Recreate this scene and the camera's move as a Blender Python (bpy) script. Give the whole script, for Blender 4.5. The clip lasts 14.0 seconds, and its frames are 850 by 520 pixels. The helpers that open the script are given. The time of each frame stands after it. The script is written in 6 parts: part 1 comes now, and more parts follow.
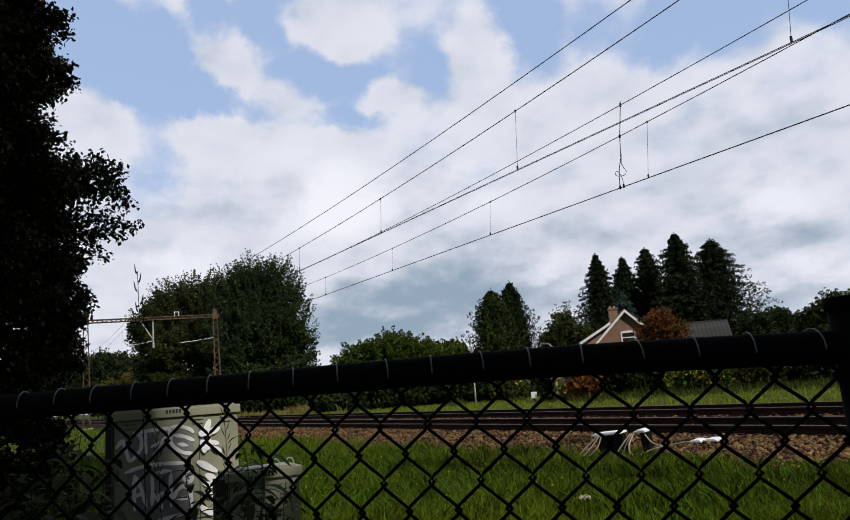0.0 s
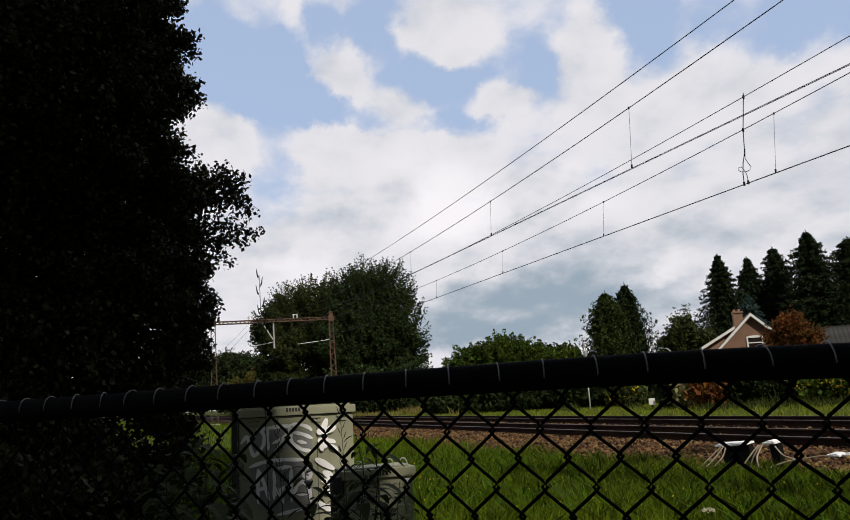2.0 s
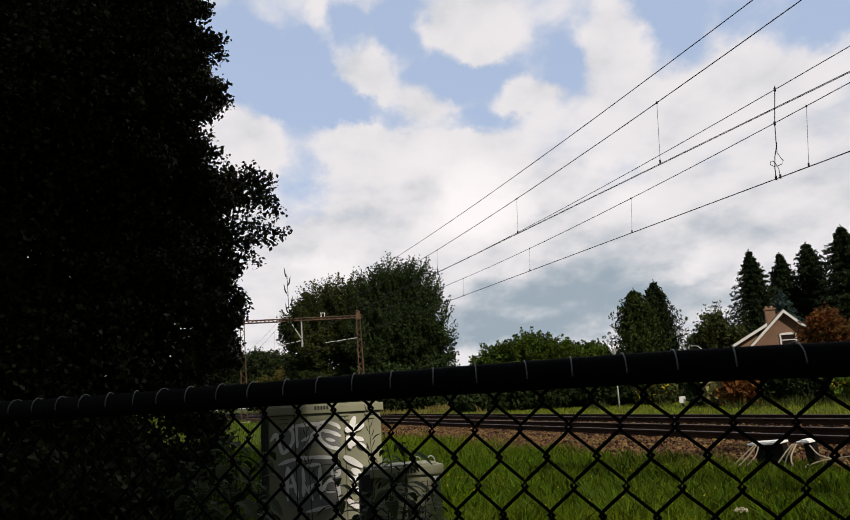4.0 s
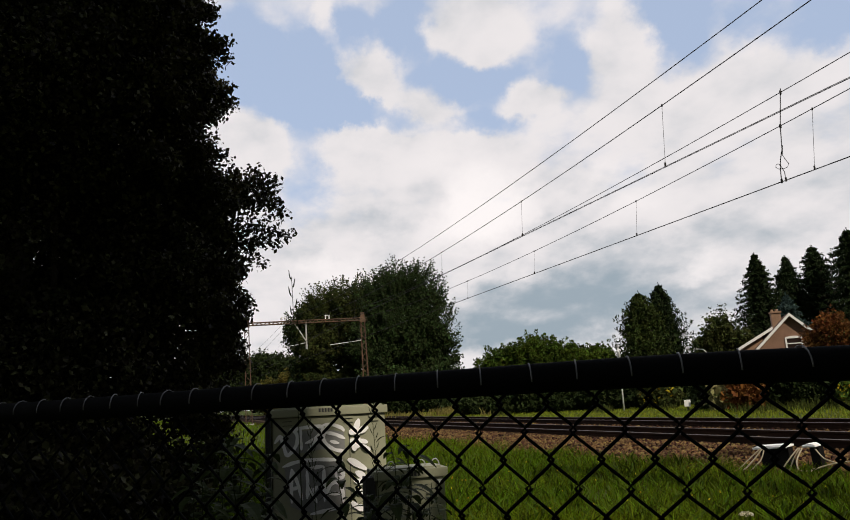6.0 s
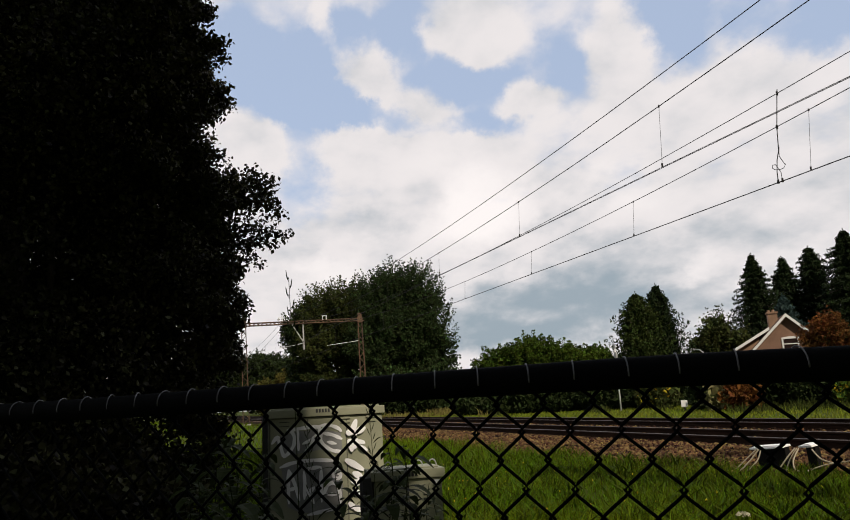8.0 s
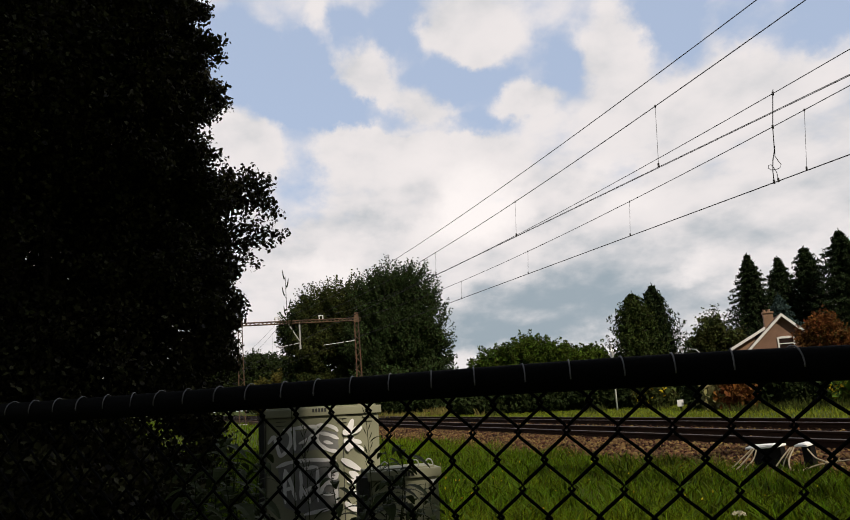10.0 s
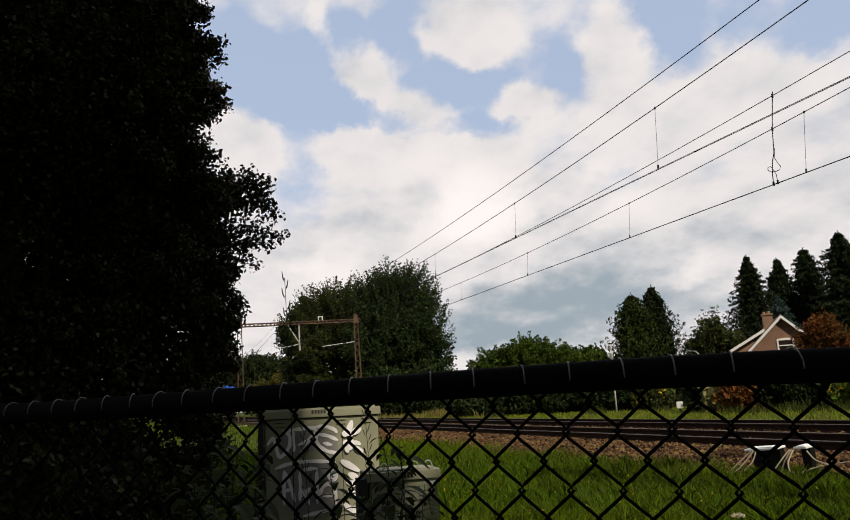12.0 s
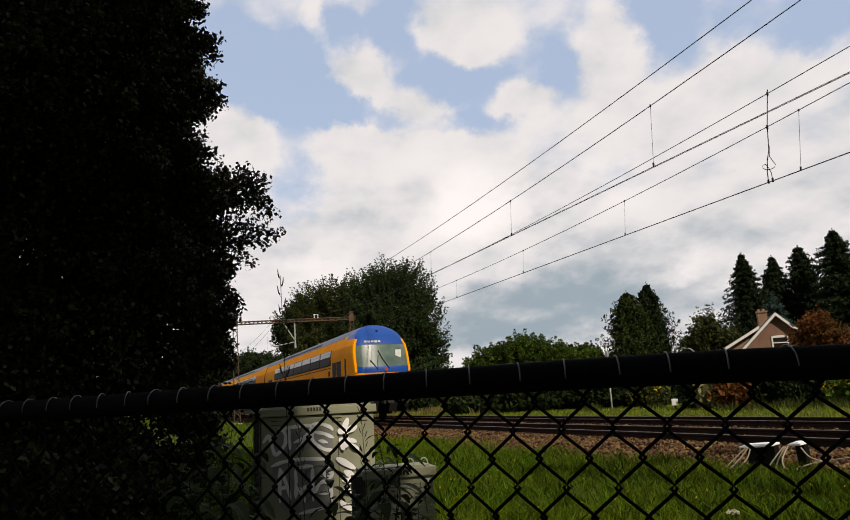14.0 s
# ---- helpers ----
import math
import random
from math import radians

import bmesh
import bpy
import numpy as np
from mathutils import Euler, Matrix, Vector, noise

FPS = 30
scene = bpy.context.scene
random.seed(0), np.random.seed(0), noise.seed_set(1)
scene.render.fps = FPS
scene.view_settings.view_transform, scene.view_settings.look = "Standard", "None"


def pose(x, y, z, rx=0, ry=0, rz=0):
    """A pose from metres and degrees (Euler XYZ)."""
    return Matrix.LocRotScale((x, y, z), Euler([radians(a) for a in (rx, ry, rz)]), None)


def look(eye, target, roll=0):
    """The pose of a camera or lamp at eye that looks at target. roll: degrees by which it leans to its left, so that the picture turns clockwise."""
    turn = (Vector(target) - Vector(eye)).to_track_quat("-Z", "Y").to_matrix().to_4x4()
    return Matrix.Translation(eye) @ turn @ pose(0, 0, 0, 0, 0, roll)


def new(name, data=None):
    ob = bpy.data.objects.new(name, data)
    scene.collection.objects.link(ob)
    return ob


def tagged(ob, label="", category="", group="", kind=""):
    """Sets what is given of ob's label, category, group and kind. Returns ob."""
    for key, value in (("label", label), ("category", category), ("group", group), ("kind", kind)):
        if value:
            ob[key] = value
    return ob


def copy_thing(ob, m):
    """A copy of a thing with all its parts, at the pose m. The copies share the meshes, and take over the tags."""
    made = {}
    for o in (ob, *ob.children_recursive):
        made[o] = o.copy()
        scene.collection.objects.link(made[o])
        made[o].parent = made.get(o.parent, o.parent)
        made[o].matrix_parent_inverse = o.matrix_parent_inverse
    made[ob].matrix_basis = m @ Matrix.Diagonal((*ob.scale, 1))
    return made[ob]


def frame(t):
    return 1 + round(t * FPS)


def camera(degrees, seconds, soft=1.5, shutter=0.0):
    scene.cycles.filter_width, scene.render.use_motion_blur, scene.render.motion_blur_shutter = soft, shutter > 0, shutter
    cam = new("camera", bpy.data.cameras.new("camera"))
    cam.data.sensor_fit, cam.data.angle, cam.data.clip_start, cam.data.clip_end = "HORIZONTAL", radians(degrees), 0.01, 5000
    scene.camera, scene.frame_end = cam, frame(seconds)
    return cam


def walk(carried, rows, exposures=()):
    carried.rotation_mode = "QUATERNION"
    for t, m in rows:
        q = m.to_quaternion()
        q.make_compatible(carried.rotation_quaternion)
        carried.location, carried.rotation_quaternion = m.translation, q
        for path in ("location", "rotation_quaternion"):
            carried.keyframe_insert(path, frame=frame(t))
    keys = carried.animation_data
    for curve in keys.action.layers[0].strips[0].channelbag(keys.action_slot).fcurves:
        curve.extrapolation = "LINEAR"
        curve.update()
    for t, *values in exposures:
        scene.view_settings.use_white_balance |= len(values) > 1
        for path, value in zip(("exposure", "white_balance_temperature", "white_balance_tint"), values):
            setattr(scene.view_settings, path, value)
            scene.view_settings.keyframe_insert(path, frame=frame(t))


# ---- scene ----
EYE = 1.2            # camera height above the grass
cam = camera(62.0, 14.0, soft=1.0)
# seconds, yaw to the left of the line across the track, pitch, roll: a phone held in one spot, panned by hand
PATH = (
    (0, 57.38, 10.25, -4.34),
    (0.1, 61.51, 10.56, -3.76),
    (0.2, 62.75, 10.68, -3.63),
    (0.5, 62.56, 10.69, -3.50),
    (1, 62.61, 10.66, -3.48),
    (1.2, 62.66, 10.67, -3.64),
    (1.3, 63.09, 10.71, -3.60),
    (1.4, 65.15, 10.91, -3.38),
    (1.5, 65.26, 10.94, -3.28),
    (2, 66.42, 11.07, -3.18),
    (2.2, 66.75, 11.06, -3.22),
    (2.3, 68.59, 11.23, -3.03),
    (2.4, 72.79, 11.61, -2.61),
    (2.5, 73.28, 11.60, -2.64),
    (2.7, 73.37, 11.67, -2.56),
    (2.8, 73.33, 11.66, -2.56),
    (3, 72.85, 11.55, -2.59),
    (3.1, 71.10, 11.46, -2.78),
    (3.2, 66.97, 11.08, -3.20),
    (3.3, 64.68, 10.86, -3.43),
    (3.5, 64.78, 10.91, -3.33),
    (3.6, 65.28, 10.92, -3.37),
    (3.7, 67.06, 11.09, -3.19),
    (3.8, 68.81, 11.25, -3.01),
    (4, 68.61, 11.04, -3.17),
    (4.2, 68.89, 11.26, -3.00),
    (6.3, 68.98, 11.27, -3.00),
    (6.5, 68.93, 11.33, -3.05),
    (7, 68.93, 11.34, -3.05),
    (7.5, 68.93, 11.34, -3.05),
    (8, 68.74, 11.29, -3.02),
    (8.2, 68.72, 11.24, -3.02),
    (10.3, 68.37, 11.21, -3.06),
    (10.5, 68.29, 11.15, -3.09),
    (11, 68.21, 11.21, -3.13),
    (11.5, 68.27, 11.18, -3.07),
    (11.8, 68.32, 11.20, -3.06),
    (12, 68.42, 11.36, -2.97),
    (12.2, 68.28, 11.20, -3.07),
    (12.5, 68.28, 11.17, -3.08),
    (13, 68.37, 11.21, -3.02),
    (13.5, 68.34, 11.18, -3.07),
    (14, 68.08, 11.15, -3.04),
)


def aim(yaw, pitch, roll):
    y, p = radians(yaw), radians(pitch)
    way = Vector((-math.sin(y) * math.cos(p), math.cos(y) * math.cos(p), math.sin(p)))
    return look((0, 0, EYE), Vector((0, 0, EYE)) + way, roll)


walk(cam, [(t, aim(a, b, c)) for t, a, b, c in PATH], exposures=[(0.0, -0.07, 5980, 13), (1.0, -0.07, 6100, 13), (2.2, -0.03, 6380, 13), (2.5, -0.05, 6400, 13), (2.8, 0.08, 6450, 13), (3.0, 0.14, 6500, 13), (3.4, 0.02, 6540, 13), (6.5, 0.0, 6650, 13), (14.0, 0.0, 6780, 13)])

# ---- light ----
SUN_AZ, SUN_EL = radians(80), radians(42)      # azimuth from +y towards +x
sun_way = Vector((math.sin(SUN_AZ) * math.cos(SUN_EL), math.cos(SUN_AZ) * math.cos(SUN_EL), math.sin(SUN_EL)))
sun = new("sun", bpy.data.lights.new("sun", "SUN"))
sun.data.energy, sun.data.angle, sun.data.color = 3.9, radians(1.0), (1.0, 0.91, 0.76)
sun.matrix_world = look(sun_way * 50, (0, 0, 0))


# the clouds: bearing to the left of the line across the track, height above the horizon, half width, half height, weight
GAPS = ((80.8, 25.8, 5.2, 3.2, 1), (84.3, 27.9, 2.7, 2.3, 0.8), (78.6, 18.5, 2.0, 5.0, 0.6), (69.9, 27.8, 1.8, 3.4, 0.8), (63.8, 24.8, 4.3, 1.7, 1), (63.1, 21.9, 2.7, 1.1, 0.8), (55.8, 25.6, 2.0, 2.7, 0.6), (47.5, 28.3, 3.0, 2.5, 1),
        (46.8, 24.6, 2.7, 1.8, 0.55), (33.4, 25.6, 6.1, 2.5, 1), (37.9, 23.5, 2.3, 1.1, 0.4), (41.0, 26.1, 2.3, 1.8, 0.5), (24.3, 23.8, 2.7, 1.8, 0.6), (69.2, 21.9, 2.4, 0.9, 0.7), (74.0, 29.1, 2.7, 1.6, 0.7), (77.6, 23.9, 3.0, 1.5, 1), (72.6, 23.0, 3.2, 0.9, 0.9), (77.4, 27.6, 1.2, 1.6, 0.6), (66.0, 26.4, 1.4, 1.2, 0.6))
PUFFS = ((63.6, 28.6, 3.9, 2.7, 1), (73.2, 26.5, 3.4, 2.3, 1), (72.1, 20.2, 4.3, 1.9, 0.9), (68.2, 23.5, 3.4, 1.5, 0.9), (59.2, 23.3, 2.0, 1.1, 1), (51.3, 26.0, 2.8, 3.0, 0.9), (66.5, 18.8, 5.0, 2.3, 0.7), (83.1, 20.8, 3.4, 2.2, 0.9),
         (81.8, 29.0, 1.8, 1.3, 0.6), (76.6, 29.5, 0.9, 1.8, 0.6), (44.3, 21.4, 6.4, 2.7, 0.6), (39.3, 25.8, 2.3, 2.3, 0.4))
GREYS = ((60.5, 6.4, 8.6, 2.3, 1), (54.1, 9.1, 5.5, 2.3, 0.65), (65.0, 4.6, 7.7, 1.5, 0.6), (48.2, 6.0, 5.0, 2.5, 0.55), (36.4, 15.1, 3.6, 3.6, 0.22), (29.4, 16.9, 4.1, 2.7, 0.3), (33.0, 9.2, 4.1, 2.2, 0.5), (29.3, 3.9, 5.5, 2.0, 0.5),
         (28.2, 8.4, 2.7, 1.8, 0.4), (80.4, 13.1, 4.1, 2.2, 0.3), (72.7, 14.3, 2.5, 1.1, 0.4), (58.9, 13.7, 1.8, 0.8, 0.35), (44.2, 11.2, 4.3, 1.8, 0.45), (56.1, 16.7, 3.2, 1.8, 0.2))
GLOWS = ((63.1, 15.3, 3.4, 2.3, 1), (65.8, 13.7, 3.2, 1.9, 0.6), (52.6, 15.5, 3.4, 1.9, 0.5), (76.5, 10.6, 3.4, 1.4, 0.6), (30.3, 11.2, 3.2, 1.9, 0.5), (28.6, 6.1, 3.2, 1.1, 0.5), (47.5, 9.0, 1.6, 1.4, 0.4), (66.9, 18.6, 3.6, 1.8, 0.3))


def sky():
    """A blue sky with broken cumulus, thick and grey low down, and a bright patch of thin cloud."""
    w = bpy.data.worlds.new("sky")
    scene.world = w
    w.use_nodes = True
    nt = w.node_tree
    n, l = nt.nodes, nt.links
    bg = n["Background"]

    def node(kind, **kw):
        o = n.new(kind)
        for k, v in kw.items():
            o.inputs[k].default_value = v
        return o

    def math_(op, a, b=0.0, clamp=False):
        o = n.new("ShaderNodeMath")
        o.operation, o.use_clamp = op, clamp
        for i, v in enumerate((a, b)):
            if hasattr(v, "links"):
                l.new(v, o.inputs[i])
            else:
                o.inputs[i].default_value = v
        return o.outputs[0]

    blue = n.new("ShaderNodeTexSky")
    blue.sky_type, blue.sun_disc = "NISHITA", False
    blue.sun_elevation, blue.sun_rotation = SUN_EL, SUN_AZ
    blue.air_density, blue.dust_density = 1.2, 0.6
    pale = n.new("ShaderNodeMix")
    pale.data_type = "RGBA"
    pale.inputs[0].default_value = 0.7
    l.new(blue.outputs[0], pale.inputs[6])
    pale.inputs[7].default_value = (6.3, 7.9, 10.6, 1)
    coord = n.new("ShaderNodeTexCoord")
    sep = n.new("ShaderNodeSeparateXYZ")
    l.new(coord.outputs["Generated"], sep.inputs[0])
    x, y, z = sep.outputs
    height = math_("MAXIMUM", z, 0.02)
    # the cloud deck: a plane far above, seen in perspective
    deck = math_("ADD", height, 0.34)
    comb = n.new("ShaderNodeCombineXYZ")
    l.new(math_("DIVIDE", x, deck), comb.inputs[0])
    l.new(math_("DIVIDE", y, deck), comb.inputs[1])

    def cloud(scale, detail, rough, off):
        m = n.new("ShaderNodeMapping")
        m.inputs["Location"].default_value = off
        l.new(comb.outputs[0], m.inputs[0])
        t = node("ShaderNodeTexNoise", Scale=scale, Detail=detail, Roughness=rough)
        t.inputs["Distortion"].default_value = 0.15
        l.new(m.outputs[0], t.inputs["Vector"])
        return t.outputs["Fac"]

    big, puff, wisp = cloud(2.6, 3, 0.5, (3.1, 7.7, 0)), cloud(7.5, 7, 0.52, (1.3, 4.2, 2)), cloud(16.0, 8, 0.55, (6.1, 0.4, 4))
    # bearing and height above the horizon in degrees, with ragged cloud edges
    warp = n.new("ShaderNodeTexNoise")
    warp.inputs["Scale"].default_value, warp.inputs["Detail"].default_value, warp.inputs["Roughness"].default_value = 14.0, 6, 0.62
    l.new(coord.outputs["Generated"], warp.inputs["Vector"])
    bearing = math_("MULTIPLY", math_("ARCTAN2", math_("MULTIPLY", x, -1.0), y), 57.2958)
    rise = math_("MULTIPLY", math_("ARCSINE", z), 57.2958)
    at = n.new("ShaderNodeCombineXYZ")
    l.new(bearing, at.inputs[0])
    l.new(rise, at.inputs[1])
    push = n.new("ShaderNodeVectorMath")
    push.operation = "MULTIPLY_ADD"
    push.inputs[1].default_value, push.inputs[2].default_value = (5.0, 4.0, 0), (-2.5, -2.0, 0)
    l.new(warp.outputs["Color"], push.inputs[0])
    spot = n.new("ShaderNodeVectorMath")
    spot.operation = "ADD"
    l.new(at.outputs[0], spot.inputs[0])
    l.new(push.outputs[0], spot.inputs[1])

    def heap(rows):
        """Sum of soft oval patches: bearing, height, half width, half height, weight."""
        total = None
        for a, e, ra, re_, wt in rows:
            o = n.new("ShaderNodeVectorMath")
            o.operation = "SUBTRACT"
            l.new(spot.outputs[0], o.inputs[0])
            o.inputs[1].default_value = (a, e, 0)
            q = n.new("ShaderNodeVectorMath")
            q.operation = "MULTIPLY"
            l.new(o.outputs[0], q.inputs[0])
            q.inputs[1].default_value = (1 / ra, 1 / re_, 0)
            d = n.new("ShaderNodeVectorMath")
            d.operation = "LENGTH"
            l.new(q.outputs[0], d.inputs[0])
            r = n.new("ShaderNodeMapRange")
            r.interpolation_type = "SMOOTHSTEP"
            r.inputs[1].default_value, r.inputs[2].default_value, r.inputs[3].default_value, r.inputs[4].default_value = 0.25, 1.7, wt, 0.0
            l.new(d.outputs["Value"], r.inputs[0])
            total = r.outputs[0] if total is None else math_("ADD", total, r.outputs[0])
        return total

    gaps, puffs, greys, glows = heap(GAPS), heap(PUFFS), heap(GREYS), heap(GLOWS)
    dens = math_("ADD", math_("MULTIPLY", math_("SUBTRACT", big, 0.5), 0.35), math_("MULTIPLY", math_("SUBTRACT", puff, 0.5), 0.9))
    dens = math_("ADD", dens, math_("MULTIPLY", math_("SUBTRACT", wisp, 0.5), 0.5))
    dens = math_("ADD", dens, math_("MULTIPLY", puffs, 0.66))
    dens = math_("SUBTRACT", dens, math_("MULTIPLY", gaps, 0.78))
    # cover grows towards the horizon
    low = n.new("ShaderNodeMapRange")
    low.inputs[1].default_value, low.inputs[2].default_value, low.inputs[3].default_value, low.inputs[4].default_value = 0.15, 0.50, 0.95, 0.34
    l.new(z, low.inputs[0])
    dens = math_("ADD", dens, low.outputs[0])
    cover = n.new("ShaderNodeMapRange")
    cover.interpolation_type = "SMOOTHSTEP"
    cover.inputs[1].default_value, cover.inputs[2].default_value = 0.0, 0.72
    l.new(dens, cover.inputs[0])
    # shading of the cloud: white tops, grey-blue bases
    base = cloud(3.2, 5, 0.55, (8.4, 2.2, 5))
    lit = cloud(7.5, 5, 0.48, (1.24, 4.27, 2))
    relief = math_("ADD", math_("MULTIPLY", math_("SUBTRACT", base, 0.5), 0.4), math_("MULTIPLY", math_("SUBTRACT", puff, lit), 0.75))
    relief = math_("ADD", relief, math_("MULTIPLY", math_("SUBTRACT", wisp, 0.5), 0.22))
    level = math_("SUBTRACT", math_("ADD", relief, 0.80), math_("MULTIPLY", greys, 0.66))
    level = math_("ADD", level, math_("MULTIPLY", glows, 0.25))
    shade = n.new("ShaderNodeMapRange")
    shade.interpolation_type = "SMOOTHSTEP"
    shade.inputs[1].default_value, shade.inputs[2].default_value = -0.02, 0.95
    l.new(level, shade.inputs[0])
    tone = n.new("ShaderNodeMix")
    tone.data_type = "RGBA"
    tone.inputs[6].default_value = (3.95, 4.95, 5.7, 1)
    tone.inputs[7].default_value = (9.95, 9.8, 9.9, 1)
    l.new(shade.outputs[0], tone.inputs[0])
    # the brightest, thinnest cloud
    gl = n.new("ShaderNodeMapRange")
    gl.interpolation_type = "SMOOTHSTEP"
    gl.inputs[1].default_value, gl.inputs[2].default_value, gl.inputs[3].default_value, gl.inputs[4].default_value = 0.0, 1.1, 0.0, 1.0
    l.new(math_("ADD", glows, math_("MULTIPLY", relief, 0.6)), gl.inputs[0])
    white = n.new("ShaderNodeMix")
    white.data_type = "RGBA"
    white.inputs[7].default_value = (11.8, 11.5, 11.4, 1)
    l.new(gl.outputs[0], white.inputs[0])
    l.new(tone.outputs[2], white.inputs[6])
    mix = n.new("ShaderNodeMix")
    mix.data_type = "RGBA"
    l.new(cover.outputs[0], mix.inputs[0])
    l.new(pale.outputs[2], mix.inputs[6])
    l.new(white.outputs[2], mix.inputs[7])
    # added dimming of the unseen sky behind the camera, darkens surfaces facing it
    side = n.new("ShaderNodeVectorMath")
    side.operation = "DOT_PRODUCT"
    side.inputs[1].default_value = (-0.925, 0.163, 0.342)
    l.new(coord.outputs["Generated"], side.inputs[0])
    dim = n.new("ShaderNodeMapRange")
    dim.interpolation_type = "SMOOTHSTEP"
    dim.inputs[1].default_value, dim.inputs[2].default_value, dim.inputs[3].default_value, dim.inputs[4].default_value = -0.45, 0.45, 0.12, 1.0
    l.new(side.outputs["Value"], dim.inputs[0])
    final = n.new("ShaderNodeVectorMath")
    final.operation = "SCALE"
    l.new(mix.outputs[2], final.inputs[0])
    l.new(dim.outputs[0], final.inputs["Scale"])
    l.new(final.outputs[0], bg.inputs[0])
    bg.inputs[1].default_value = 0.082


sky()


# ---- materials ----
def material(name, colour, rough=0.6, metal=0.0, vary=0.25, scale=6.0, bump=0.2, fine=60.0, other=None, island=0.0, obj=0.0, leaf=0.0, spec=0.5, coat=0.0):
    """A surface in two scales of variation: broad stains towards `other`, and a fine grain that also gives the relief."""
    m = bpy.data.materials.new(name)
    m.use_nodes = True
    nt = m.node_tree
    n, l = nt.nodes, nt.links
    b = n["Principled BSDF"]
    other = other or tuple(c * (1 - vary) for c in colour)
    tc = n.new("ShaderNodeTexCoord")
    src = tc.outputs["Object"]
    broad = n.new("ShaderNodeTexNoise")
    broad.inputs["Scale"].default_value, broad.inputs["Detail"].default_value = scale, 5
    l.new(src, broad.inputs["Vector"])
    ramp = n.new("ShaderNodeMapRange")
    ramp.inputs[1].default_value, ramp.inputs[2].default_value = 0.35, 0.65
    l.new(broad.outputs["Fac"], ramp.inputs[0])
    mix = n.new("ShaderNodeMix")
    mix.data_type = "RGBA"
    l.new(ramp.outputs[0], mix.inputs[0])
    mix.inputs[6].default_value, mix.inputs[7].default_value = (*colour, 1), (*other, 1)
    grain = n.new("ShaderNodeTexNoise")
    grain.inputs["Scale"].default_value, grain.inputs["Detail"].default_value = fine, 3
    l.new(src, grain.inputs["Vector"])
    hsv = n.new("ShaderNodeHueSaturation")
    l.new(mix.outputs[2], hsv.inputs["Color"])
    val = n.new("ShaderNodeMapRange")
    val.inputs[3].default_value, val.inputs[4].default_value = 1 - vary, 1 + vary
    l.new(grain.outputs["Fac"], val.inputs[0])
    out = val.outputs[0]
    if island or obj:
        if island:
            r = n.new("ShaderNodeNewGeometry").outputs["Random Per Island"]
        else:
            r = n.new("ShaderNodeObjectInfo").outputs["Random"]
        amount = island or obj
        rr = n.new("ShaderNodeMapRange")
        rr.inputs[3].default_value, rr.inputs[4].default_value = 1 - amount, 1 + amount
        l.new(r, rr.inputs[0])
        mu = n.new("ShaderNodeMath")
        mu.operation = "MULTIPLY"
        l.new(out, mu.inputs[0]), l.new(rr.outputs[0], mu.inputs[1])
        out = mu.outputs[0]
        hue = n.new("ShaderNodeMapRange")
        hue.inputs[3].default_value, hue.inputs[4].default_value = 0.5 - 0.06 * amount, 0.5 + 0.04 * amount
        l.new(r, hue.inputs[0])
        l.new(hue.outputs[0], hsv.inputs["Hue"])
    l.new(out, hsv.inputs["Value"])
    l.new(hsv.outputs[0], b.inputs["Base Color"])
    b.inputs["Roughness"].default_value, b.inputs["Metallic"].default_value = rough, metal
    b.inputs["Specular IOR Level"].default_value = spec
    b.inputs["Coat Weight"].default_value = coat
    if bump:
        bp = n.new("ShaderNodeBump")
        bp.inputs["Strength"].default_value, bp.inputs["Distance"].default_value = bump, 0.02
        l.new(grain.outputs["Fac"], bp.inputs["Height"])
        l.new(bp.outputs[0], b.inputs["Normal"])
    if leaf:
        tr = n.new("ShaderNodeBsdfTranslucent")
        l.new(hsv.outputs[0], tr.inputs[0])
        ms = n.new("ShaderNodeMixShader")
        ms.inputs[0].default_value = leaf
        l.new(b.outputs[0], ms.inputs[1]), l.new(tr.outputs[0], ms.inputs[2])
        l.new(ms.outputs[0], n["Material Output"].inputs[0])
    return m


def foliage(name, colour, other, leaf=0.25, spec=0.04, isl=0.35):
    return material(name, colour, 0.55, vary=0.3, scale=0.5, bump=0, fine=4, other=other, island=isl, leaf=leaf, spec=spec)


